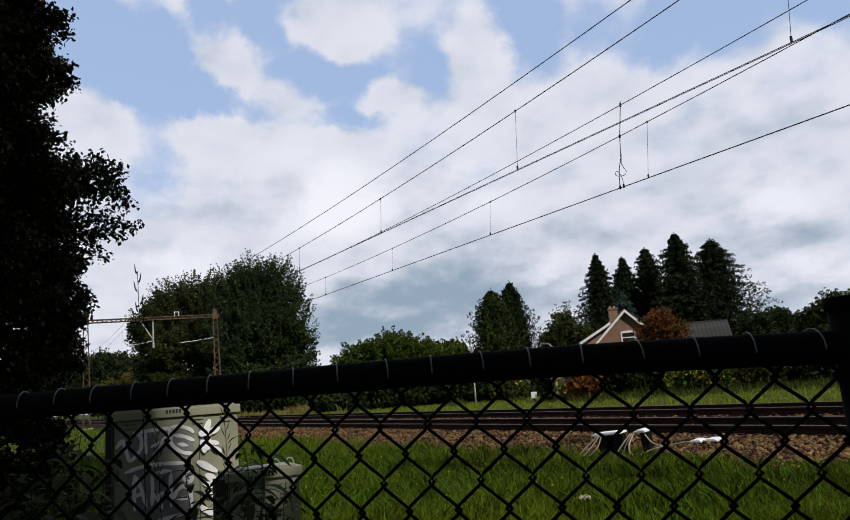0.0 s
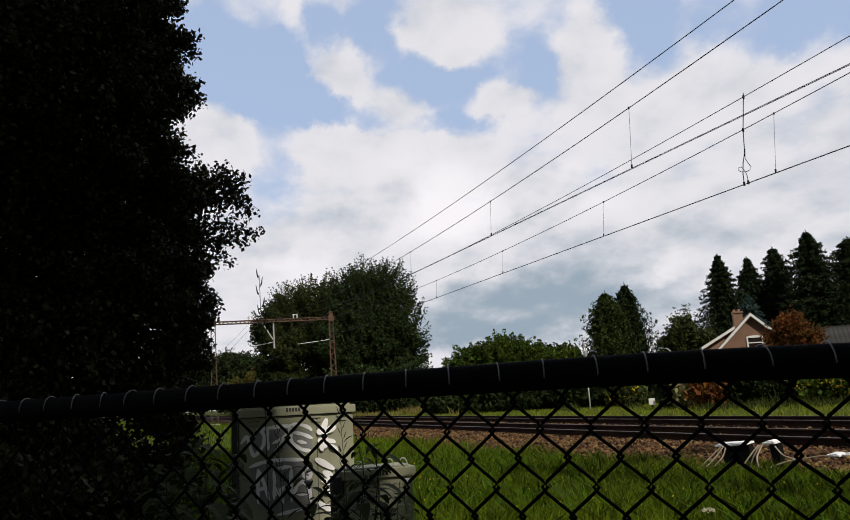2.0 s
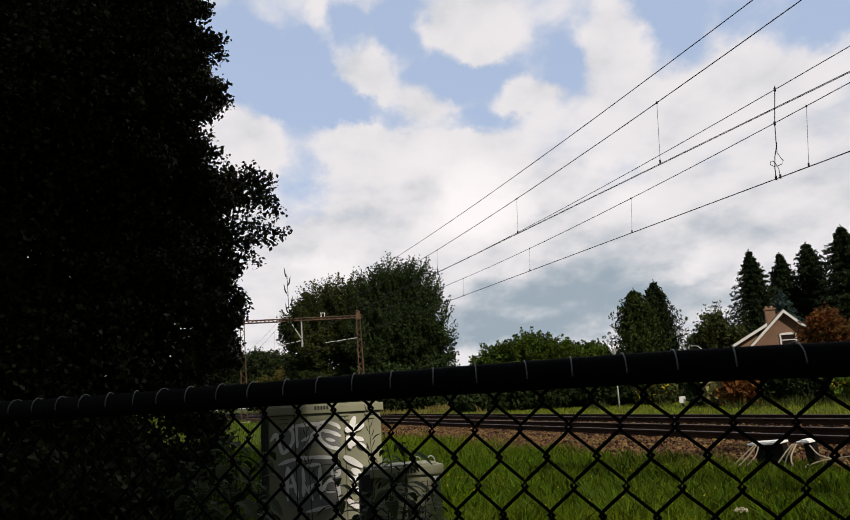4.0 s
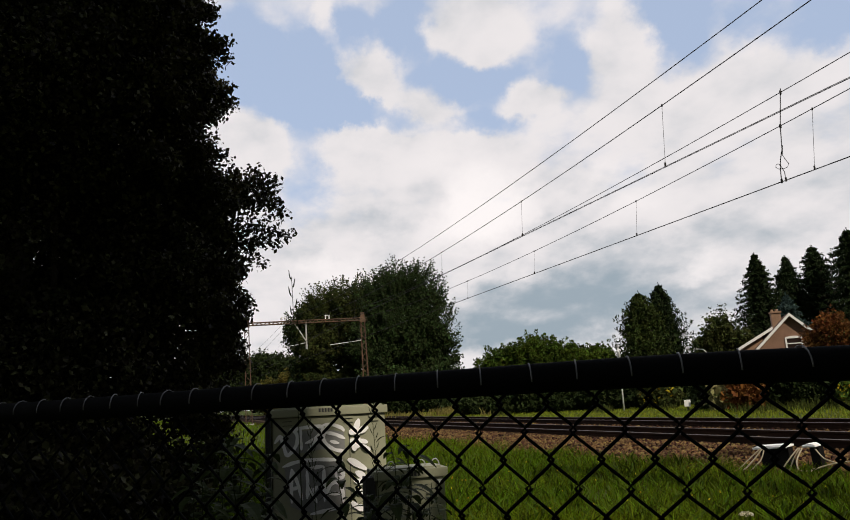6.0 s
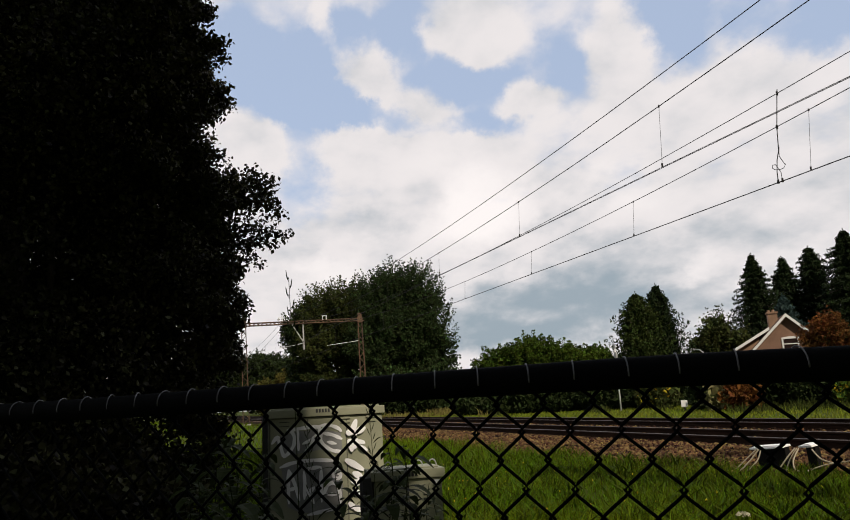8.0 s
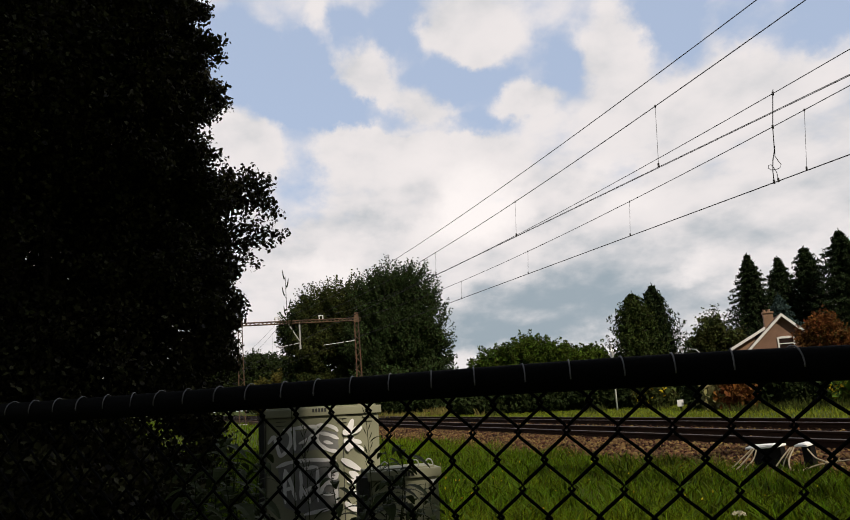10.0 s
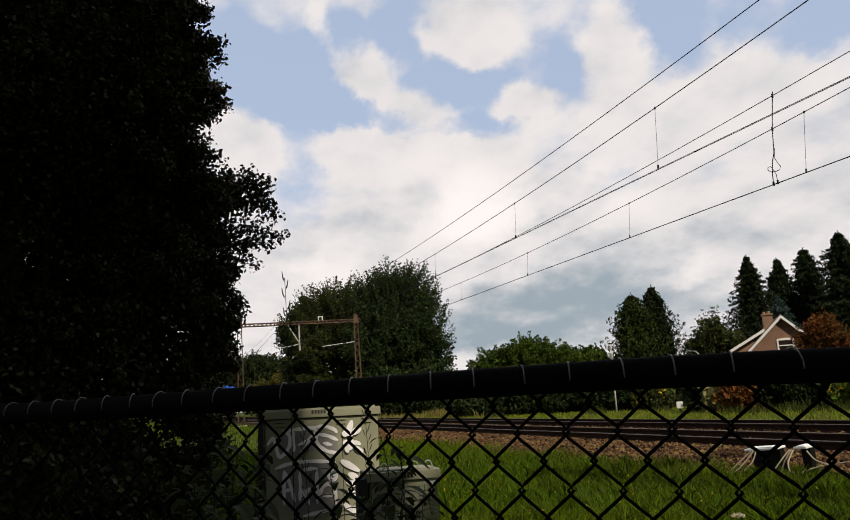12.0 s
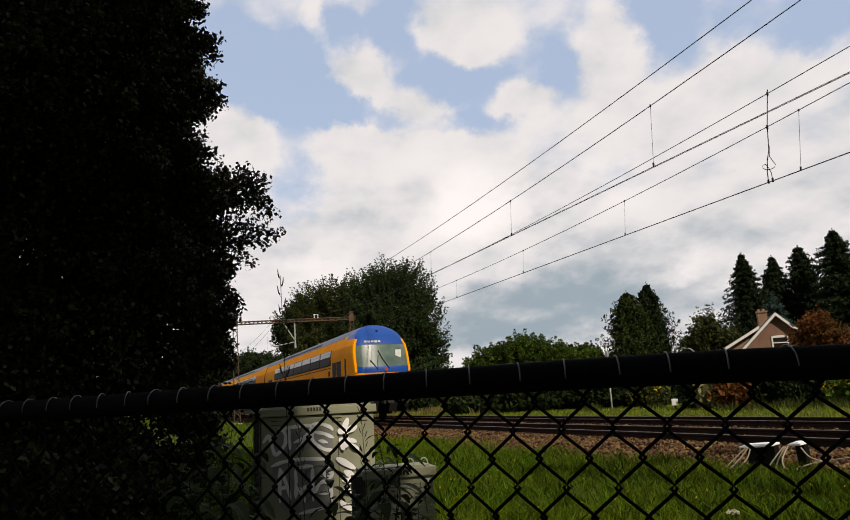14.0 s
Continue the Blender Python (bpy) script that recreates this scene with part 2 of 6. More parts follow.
M = {
    "ground": material("meadow_soil", (0.035, 0.052, 0.008), 0.95, scale=0.35, fine=9, other=(0.05, 0.062, 0.018), bump=0.6, spec=0.03),
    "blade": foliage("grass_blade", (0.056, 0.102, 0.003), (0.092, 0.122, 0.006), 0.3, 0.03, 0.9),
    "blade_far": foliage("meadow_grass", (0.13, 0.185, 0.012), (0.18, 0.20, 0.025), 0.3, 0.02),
    "blade_dark": foliage("weed_leaf", (0.05, 0.085, 0.006), (0.035, 0.06, 0.006), 0.2, 0.03),
    "rough_grass": foliage("rough_grass_blade", (0.040, 0.056, 0.012), (0.05, 0.058, 0.014), 0.15, 0.02),
    "straw": foliage("dry_straw", (0.17, 0.14, 0.04), (0.13, 0.12, 0.04), 0.2, 0.02),
    "ballast_bed": material("ballast_bed", (0.022, 0.014, 0.009), 0.95, scale=1.5, fine=30, bump=1.0, other=(0.016, 0.011, 0.007), spec=0.02),
    "stone": material("ballast_stone", (0.128, 0.072, 0.031), 0.95, scale=3, fine=50, bump=0.4, other=(0.06, 0.034, 0.017), island=0.95, spec=0.1),
    "rail_rust": material("rail_rust", (0.032, 0.017, 0.010), 0.9, scale=2, fine=40, bump=0.3, other=(0.018, 0.011, 0.008), spec=0.06),
    "rail_head": material("rail_head", (0.085, 0.064, 0.052), 0.55, 0.5, vary=0.2, scale=3, bump=0.05),
    "sleeper": material("sleeper_concrete", (0.11, 0.082, 0.062), 0.95, scale=4, fine=60, bump=0.4, obj=0.2, spec=0.1),
    "steel_rust": material("rusted_gantry_steel", (0.125, 0.076, 0.046), 0.85, scale=1.6, fine=30, bump=0.3, other=(0.06, 0.044, 0.034), spec=0.15),
    "steel_pale": material("galvanised_steel", (0.45, 0.45, 0.43), 0.5, 0.6, vary=0.12, scale=3, bump=0.1),
    "wire": material("catenary_wire", (0.014, 0.0135, 0.013), 0.85, 0.0, vary=0.15, scale=2, bump=0),
    "insulator": material("insulator", (0.72, 0.72, 0.70), 0.3, vary=0.08, bump=0),
    "pvc": material("black_green_coating", (0.003, 0.0033, 0.0033), 0.75, vary=0.2, scale=30, fine=300, bump=0.08, spec=0.02),
    "tie": material("zinc_tie_wire", (0.11, 0.112, 0.115), 0.55, 0.4, vary=0.2, scale=60, bump=0.1),
    "cab": material("grey_green_cabinet_paint", (0.275, 0.28, 0.19), 0.55, vary=0.10, scale=2.5, fine=90, bump=0.06, other=(0.215, 0.22, 0.15), spec=0.25),
    "cab_dark": material("cabinet_gap", (0.02, 0.02, 0.02), 0.8, bump=0),
    "paint_white": material("white_spray_paint", (0.80, 0.80, 0.80), 0.45, vary=0.06, scale=9, bump=0.03),
    "paint_grey": material("grey_spray_paint", (0.16, 0.165, 0.165), 0.5, vary=0.2, scale=6, bump=0.03, other=(0.22, 0.22, 0.21)),
    "letter": material("black_lettering", (0.02, 0.02, 0.022), 0.6, bump=0),
    "red": material("red_sticker", (0.45, 0.05, 0.03), 0.5, bump=0),
    "bark": material("bark", (0.06, 0.048, 0.036), 0.95, scale=5, fine=30, bump=0.9, other=(0.035, 0.03, 0.024)),
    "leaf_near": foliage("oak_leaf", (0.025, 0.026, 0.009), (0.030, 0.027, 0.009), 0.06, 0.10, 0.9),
    "leaf_big": foliage("poplar_leaf", (0.034, 0.056, 0.017), (0.019, 0.031, 0.010), 0.10, 0.06, 0.8),
    "leaf_olive": foliage("willow_leaf", (0.050, 0.060, 0.016), (0.032, 0.042, 0.012), 0.12, 0.04, 0.6),
    "leaf_bright": foliage("hazel_leaf", (0.056, 0.088, 0.010), (0.032, 0.056, 0.008), 0.15, 0.04, 0.7),
    "leaf_yellow": foliage("yellowing_leaf", (0.105, 0.085, 0.018), (0.07, 0.07, 0.018)),
    "leaf_cream": foliage("variegated_leaf", (0.26, 0.24, 0.11), (0.13, 0.14, 0.05), 0.2),
    "box_black": material("black_housing", (0.006, 0.0055, 0.005), 0.8, vary=0.3, scale=5, bump=0.1, spec=0.1),
    "leaf_orange": foliage("autumn_leaf", (0.155, 0.056, 0.016), (0.10, 0.052, 0.016)),
    "leaf_flower": foliage("yellow_flower", (0.55, 0.40, 0.02), (0.45, 0.36, 0.03)),
    "leaf_dark": foliage("hedge_leaf", (0.028, 0.042, 0.013), (0.02, 0.032, 0.011), 0.15),
    "needle": foliage("spruce_needle", (0.021, 0.034, 0.012), (0.014, 0.024, 0.009), 0.08, 0.04, 0.6),
    "needle_light": foliage("cypress_needle", (0.040, 0.058, 0.013), (0.024, 0.038, 0.010), 0.12, 0.04, 0.6),
    "needle_blue": foliage("blue_spruce_needle", (0.05, 0.085, 0.08), (0.04, 0.07, 0.065), 0.1),
    "brick": material("red_brown_brick", (0.26, 0.155, 0.10), 0.9, scale=1.3, fine=12, bump=0.6, other=(0.21, 0.125, 0.08), obj=0.15),
    "white": material("white_window_paint", (0.80, 0.80, 0.78), 0.5, vary=0.06, scale=3, bump=0.03),
    "tile": material("brown_roof_tile", (0.14, 0.075, 0.055), 0.85, scale=2, fine=20, bump=0.3, obj=0.15),
    "sheet": material("grey_corrugated_sheet", (0.062, 0.062, 0.060), 0.9, scale=0.8, fine=12, bump=0.2, other=(0.036, 0.036, 0.033), spec=0.1),
    "glass": material("dark_window_glass", (0.03, 0.02, 0.018), 0.1, vary=0.3, scale=1.5, bump=0, spec=0.3),
    "cream": foliage("carrot_flower", (0.62, 0.58, 0.42), (0.5, 0.47, 0.33), 0.2),
    "concrete": material("concrete", (0.42, 0.41, 0.38), 0.9, scale=4, fine=50, bump=0.3),
    "cable": material("pale_cable", (0.34, 0.29, 0.20), 0.7, vary=0.2, scale=9, bump=0.05),
    "yellow": material("train_yellow_paint", (0.88, 0.32, 0.002), 0.65, vary=0.05, scale=0.8, fine=20, bump=0.02, other=(0.80, 0.28, 0.003), spec=0.03),
    "blue": material("train_blue_paint", (0.005, 0.060, 0.31), 0.40, vary=0.08, scale=1, fine=20, bump=0.02, spec=0.3),
    "roof": material("train_roof_grey", (0.10, 0.13, 0.19), 0.6, vary=0.2, scale=1, fine=15, bump=0.05),
    "under": material("underframe_black", (0.018, 0.016, 0.015), 0.9, vary=0.3, scale=2, fine=20, bump=0.2),
    "dark_pane": material("dark_tinted_pane", (0.006, 0.007, 0.008), 0.5, vary=0.1, bump=0, spec=0.04),
    "train_glass": material("tinted_train_glass", (0.006, 0.007, 0.008), 0.12, vary=0.05, bump=0, spec=0.30),
    "cab_glass": material("greenish_windscreen", (0.06, 0.095, 0.085), 0.2, vary=0.2, scale=0.9, fine=2, bump=0, other=(0.14, 0.20, 0.18), spec=0.25),
    "stem": foliage("weed_stem", (0.020, 0.034, 0.008), (0.03, 0.04, 0.012), 0.2),
}


# ---- mesh helpers ----
def link(name, bm, mat, parent=None, label="", smooth=False):
    me = bpy.data.meshes.new(name)
    bm.to_mesh(me)
    bm.free()
    if smooth:
        me.polygons.foreach_set("use_smooth", [True] * len(me.polygons))
    for one in (mat if isinstance(mat, (list, tuple)) else (mat,)):
        me.materials.append(M[one])
    ob = new(name, me)
    if parent:
        ob.parent = parent
    if label:
        ob["label"] = label
    return ob


def part(name, bm, mat, parent, label="", smooth=False):
    return link(name, bm, mat, parent, label, smooth)


def soup(name, verts, faces, mat, parent=None, label=""):
    me = bpy.data.meshes.new(name)
    verts, faces = np.asarray(verts, np.float32), np.asarray(faces, np.int32)
    k = faces.shape[1]
    me.vertices.add(len(verts)), me.loops.add(faces.size), me.polygons.add(len(faces))
    me.vertices.foreach_set("co", verts.ravel())
    me.loops.foreach_set("vertex_index", faces.ravel())
    me.polygons.foreach_set("loop_start", np.arange(0, faces.size, k, dtype=np.int32))
    me.update(calc_edges=True)
    me.materials.append(M[mat])
    ob = new(name, me)
    if parent:
        ob.parent = parent
    if label:
        ob["label"] = label
    return ob


def again(ob, m, parent=None):
    """Another object on the same mesh."""
    o = new(ob.name.split(".")[0], ob.data)
    o.parent = parent or ob.parent
    o.matrix_local = m
    return o


def thing(name, m, label, category, group="", kind=""):
    ob = new(name)
    ob.matrix_world = m
    ob.empty_display_size = 0.2
    return tagged(ob, label, category, group, kind)


def box(bm, lo, hi, m=None, bevel=0.0):
    vs = [bm.verts.new((x, y, z)) for x in (lo[0], hi[0]) for y in (lo[1], hi[1]) for z in (lo[2], hi[2])]
    fs = [bm.faces.new([vs[i] for i in q]) for q in ((0, 1, 3, 2), (4, 6, 7, 5), (0, 4, 5, 1), (2, 3, 7, 6), (0, 2, 6, 4), (1, 5, 7, 3))]
    if bevel:
        es = list({e for f_ in fs for e in f_.edges})
        r = bmesh.ops.bevel(bm, geom=es, offset=bevel, segments=2, affect="EDGES", profile=0.7)
        vs = list({v for f_ in r["faces"] for v in f_.verts} | {v for v in vs if v.is_valid})
    if m is not None:
        for v in vs:
            v.co = m @ v.co
    return vs


def tube(bm, pts, r, seg=6, cap=True, r2=None):
    """A round bar along points, tapering to r2."""
    pts = [Vector(p) for p in pts]
    rings = []
    up = Vector((0.31, 0.17, 0.93)).normalized()
    for i, p in enumerate(pts):
        d = (pts[min(i + 1, len(pts) - 1)] - pts[max(i - 1, 0)]).normalized()
        a = d.cross(up)
        if a.length < 0.05:
            a = d.cross(Vector((1, 0, 0)))
        a.normalize()
        b = d.cross(a)
        rad = r if r2 is None else r + (r2 - r) * i / (len(pts) - 1)
        rings.append([bm.verts.new(p + (a * math.cos(t) + b * math.sin(t)) * rad) for t in (2 * math.pi * k / seg for k in range(seg))])
    for A, B in zip(rings, rings[1:]):
        for k in range(seg):
            bm.faces.new((A[k], A[(k + 1) % seg], B[(k + 1) % seg], B[k]))
    if cap:
        bm.faces.new(rings[0][::-1]), bm.faces.new(rings[-1])


def prism(bm, outline, y0, y1, m=None):
    """An outline in x and z, pushed from y0 to y1."""
    a = [bm.verts.new((x, y0, z)) for x, z in outline]
    b = [bm.verts.new((x, y1, z)) for x, z in outline]
    k = len(outline)
    bm.faces.new(a), bm.faces.new(b[::-1])
    for i in range(k):
        bm.faces.new((a[i], b[i], b[(i + 1) % k], a[(i + 1) % k]))
    if m is not None:
        for v in a + b:
            v.co = m @ v.co
    bmesh.ops.recalc_face_normals(bm, faces=bm.faces)


def polar(az, rng, z=0.0):
    """A place by its bearing from the line across the track (negative: to the left), and its distance."""
    return Vector((math.sin(radians(az)) * rng, math.cos(radians(az)) * rng, z))


# ---- ground, track bed, rails ----
YN, YF, RAIL = 10.55, 14.38, 0.30        # centre lines of the two tracks, height of the rail heads
rng = np.random.default_rng(7)


def ground():
    bm = bmesh.new()
    rings = [0, 6, 14, 30, 60, 120, 260, 600, 1600]
    prev = None
    for r in rings:
        if r == 0:
            ring = [bm.verts.new((0, 0, 0))]
        else:
            ring = [bm.verts.new((r * math.cos(a), r * math.sin(a), 0.0)) for a in (2 * math.pi * k / 48 for k in range(48))]
        if prev:
            for k in range(48):
                q = (prev[0], ring[k], ring[(k + 1) % 48]) if len(prev) == 1 else (prev[k], ring[k], ring[(k + 1) % 48], prev[(k + 1) % 48])
                bm.faces.new(q)
        prev = ring
    tagged(link("ground", bm, "ground"), "rough green meadow ground beside the railway line", "ground", kind="structure")


def blades(name, xs, ys, h, w, mat, label, z=0.0, lean=0.45):
    """Grass: every blade a bent strip of its own."""
    k = len(xs)
    a = rng.uniform(0, 2 * np.pi, k)
    tuft = np.array([noise.noise((p * 1.9, q * 1.9, 1.7)) + 0.6 * noise.noise((p * 5.5, q * 5.5, 4.1)) for p, q in zip(xs, ys)])
    hh = h * rng.uniform(0.55, 1.25, k) * np.clip(1 + 0.75 * tuft, 0.4, 1.9)
    ww = w * rng.uniform(0.6, 1.3, k)
    b = rng.uniform(0, 2 * np.pi, k)
    ln = lean * rng.uniform(0.1, 1.0, k) * hh
    base = np.stack([xs, ys, np.full(k, z)], 1)
    side = np.stack([np.cos(a), np.sin(a), 0 * a], 1) * ww[:, None] / 2
    dirn = np.stack([np.cos(b), np.sin(b), 0 * b], 1) * ln[:, None]
    up = np.array([0, 0, 1.0])[None] * hh[:, None]
    v = np.stack([base - side, base + side, base + dirn * 0.3 + up * 0.6 + side * 0.8, base + dirn * 0.3 + up * 0.6 - side * 0.8, base + dirn + up * 0.97], 1).reshape(-1, 3)
    i = np.arange(k)[:, None] * 5
    f = np.concatenate([i + [0, 1, 2], i + [0, 2, 3], i + [3, 2, 4]])
    return tagged(soup(name, v, f, mat), label, "grass", kind="stuff")


def meadow():
    k = 170000
    az, r = radians(1) * rng.uniform(-95, -22, k), 5.5 + 17 * rng.uniform(0, 1, k) ** 1.2
    x, y = np.sin(az) * r, np.cos(az) * r
    dense = np.array([noise.noise((a * 0.6, b * 0.6, 0)) for a, b in zip(x, y)])
    keep = (y < 7.85 + 0.5 * dense) & (y > -2) & (dense > rng.uniform(-0.9, 0.1, k))
    blades("grass", x[keep], y[keep], 0.15, 0.009, "blade", "long fresh green grass beside the ballast", lean=1.1)
    # broader, flatter weed leaves and a few yellow flower heads among the blades
    k = 9000
    az, r = radians(1) * rng.uniform(-88, -24, k), 6.5 + 9 * rng.uniform(0, 1, k)
    x, y = np.sin(az) * r, np.cos(az) * r
    keep = (y < 7.9)
    blades("meadow_weeds", x[keep], y[keep], 0.17, 0.03, "blade_dark", "darker broad-leaved weeds in the grass", lean=1.4)
    k = 150
    az, r = radians(1) * rng.uniform(-80, -30, k), 7 + 7 * rng.uniform(0, 1, k)
    x, y = np.sin(az) * r, np.cos(az) * r
    keep = (y < 7.8) & (y > 2)
    blades("wild_flowers", x[keep], y[keep], 0.022, 0.016, "leaf_flower", "small yellow flowers in the grass", z=0.15)
    k = 9000
    az, r = radians(1) * rng.uniform(-73, -63.5, k), rng.uniform(48, 92, k)
    keep = np.array([noise.noise((a * 14, b * 0.12, 5)) for a, b in zip(az, r)]) > 0.22
    az, r = az[keep], r[keep]
    blades("dry_grass", np.sin(az) * r, np.cos(az) * r, 0.42, 0.05, "straw", "patch of dry straw-coloured grass far in the meadow")
    k = 26000
    x, y = -140 * rng.uniform(0, 1, k) ** 1.5 - 4, rng.uniform(-6, 8.2, k)
    keep = (np.hypot(x, y) > 18)
    blades("grass_left", x[keep], y[keep], 0.18, 0.03, "blade", "green grass along the line")
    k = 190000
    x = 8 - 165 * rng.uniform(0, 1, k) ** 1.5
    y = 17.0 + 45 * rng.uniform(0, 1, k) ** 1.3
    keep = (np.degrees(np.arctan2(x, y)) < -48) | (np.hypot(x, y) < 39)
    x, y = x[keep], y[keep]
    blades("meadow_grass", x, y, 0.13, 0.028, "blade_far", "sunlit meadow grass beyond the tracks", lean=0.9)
    k = 5200
    az, r = radians(1) * rng.uniform(-64, -24, k), rng.uniform(0.85, 1, k)
    r = r * np.where(az > radians(-48), 38, 49)
    keep = np.array([noise.noise((a * 22, 1, 9)) for a in az]) > np.where(az > radians(-46), -0.5, 0.12)
    blades("tall_grass", np.sin(az[keep]) * r[keep], np.cos(az[keep]) * r[keep], 0.34, 0.03, "rough_grass", "tall dark rough grass along the foot of the hedge", lean=0.5)


def track_bed():
    bm = bmesh.new()
    outline = [(7.45, -0.02), (8.4, 0.06), (9.1, 0.13), (15.85, 0.13), (16.3, 0.07), (16.9, -0.02)]
    prev = None
    xs = [-700 + 20 * k for k in range(30)] + [-100 + 0.5 * k for k in range(230)] + [15 + 15 * k for k in range(12)]
    for x in xs:
        ring = [bm.verts.new((x, y + 0.12 * noise.noise((x * 0.7, y, 3)), z + (0.02 * noise.noise((x * 1.3, y * 2, 0)) if 0 <= z else 0))) for y, z in outline]
        if prev:
            for k in range(len(outline) - 1):
                bm.faces.new((prev[k], ring[k], ring[k + 1], prev[k + 1]))
        prev = ring
    tagged(link("track_bed", bm, "ballast_bed"), "brown-grey crushed stone ballast bed under two tracks", "ballast", kind="structure")
    # loose stones on the bed
    shapes = []
    for s in range(10):
        pts = rng.normal(0, 1, (8, 3))
        pts /= np.linalg.norm(pts, axis=1)[:, None]
        cube = np.array([(x, y, z) for x in (-1, 1) for y in (-1, 1) for z in (-1, 1)], float)
        shapes.append(cube * rng.uniform(0.55, 1.0, (8, 3)) + 0.25 * pts)
    quads = np.array([(0, 1, 3, 2), (4, 6, 7, 5), (0, 4, 5, 1), (2, 3, 7, 6), (0, 2, 6, 4), (1, 5, 7, 3)])
    V, F = [], []
    k = 52000
    x = -2 - 38 * rng.uniform(0, 1, k) ** 1.5
    y = np.where(rng.uniform(0, 1, k) < 0.8, 7.4 + 2.4 * rng.uniform(0, 1, k) ** 0.85, rng.uniform(9.8, 16.4, k))
    z = np.interp(y, [7.45, 8.4, 9.1, 15.85, 16.3, 16.9], [0, 0.06, 0.13, 0.13, 0.07, 0])
    for i in range(k):
        s = 0.013 + 0.022 * rng.uniform(0, 1) ** 1.6
        q, _ = np.linalg.qr(rng.normal(0, 1, (3, 3)))
        V.append(shapes[i % 10] @ q.T * s + (x[i], y[i], z[i] + s * 0.45))
        F.append(quads + 8 * i)
    tagged(soup("ballast_stones", np.concatenate(V), np.concatenate(F), "stone"), "loose angular brown-grey ballast stones", "gravel", kind="stuff")


def rail_mesh(bm, y):
    prof = [(-0.07, 0), (0.07, 0), (0.07, 0.012), (0.012, 0.03), (0.012, 0.115), (0.036, 0.125), (0.036, 0.158), (0.028, 0.165)]
    prof = prof + [(-a, b) for a, b in reversed(prof[2:])]
    A = [bm.verts.new((-700, y + a, RAIL - 0.165 + b)) for a, b in prof]
    B = [bm.verts.new((170, y + a, RAIL - 0.165 + b)) for a, b in prof]
    for i in range(len(prof)):
        f = bm.faces.new((A[i], B[i], B[(i + 1) % len(prof)], A[(i + 1) % len(prof)]))
        f.material_index = 1 if min(prof[i][1], prof[(i + 1) % len(prof)][1]) > 0.157 else 0


def sleeper_mesh():
    bm = bmesh.new()
    prism(bm, [(-0.13, 0), (0.13, 0), (0.10, 0.17), (-0.10, 0.17)], -1.28, 1.28)
    return bm


def track(y, label):
    t = thing("railway_track", pose(0, 0, 0), label, "railway track", "railway tracks", "structure")
    for s in (-0.75, 0.75):
        bm = bmesh.new()
        rail_mesh(bm, y + s)
        part("rail", bm, ("rail_rust", "rail_head"), t, "rusty brown steel rail with a bright worn head")
    first = part("sleeper", sleeper_mesh(), "sleeper", t, "weathered concrete sleeper")
    first.matrix_local = pose(-1.2, y, -0.03)
    for k in range(1, 120):
        again(first, pose(-1.2 - 0.62 * k, y + rng.uniform(-0.02, 0.02), -0.03, 0, 0, rng.uniform(-0.6, 0.6)))
    # rail clips, two on each side of a rail
    bm = bmesh.new()
    for k in range(40):
        for s in (-0.75, 0.75):
            for q in (-0.11, 0.11):
                box(bm, (-1.25 - 0.62 * k, y + s + q - 0.035, 0.135), (-1.15 - 0.62 * k, y + s + q + 0.035, 0.185))
    part("rail_fastenings", bm, "rail_rust", t)["kind"] = "stuff"


ground()
track_bed()
track(YN, "railway track with rusty rails on concrete sleepers, white-topped boxes beside it")
track(YF, "railway track with rusty rails on concrete sleepers, along the meadow")


# ---- chain-link fence ----
FN = Vector((-0.6789, 0.7342, 0))        # towards the track
FD = Vector((-0.7342, -0.6789, 0))       # along the fence, to the left
STEP, DROP = 0.0712, 0.079               # one diamond
FENCE = Matrix(((FD.x, FN.x, 0, FN.x), (FD.y, FN.y, 0, FN.y), (0, 0, 1, EYE), (0, 0, 0, 1)))


def dip(a):
    """The rail sags towards the post at its near end."""
    q = max(0.0, 0.25 - a)
    return -0.04 * q * q


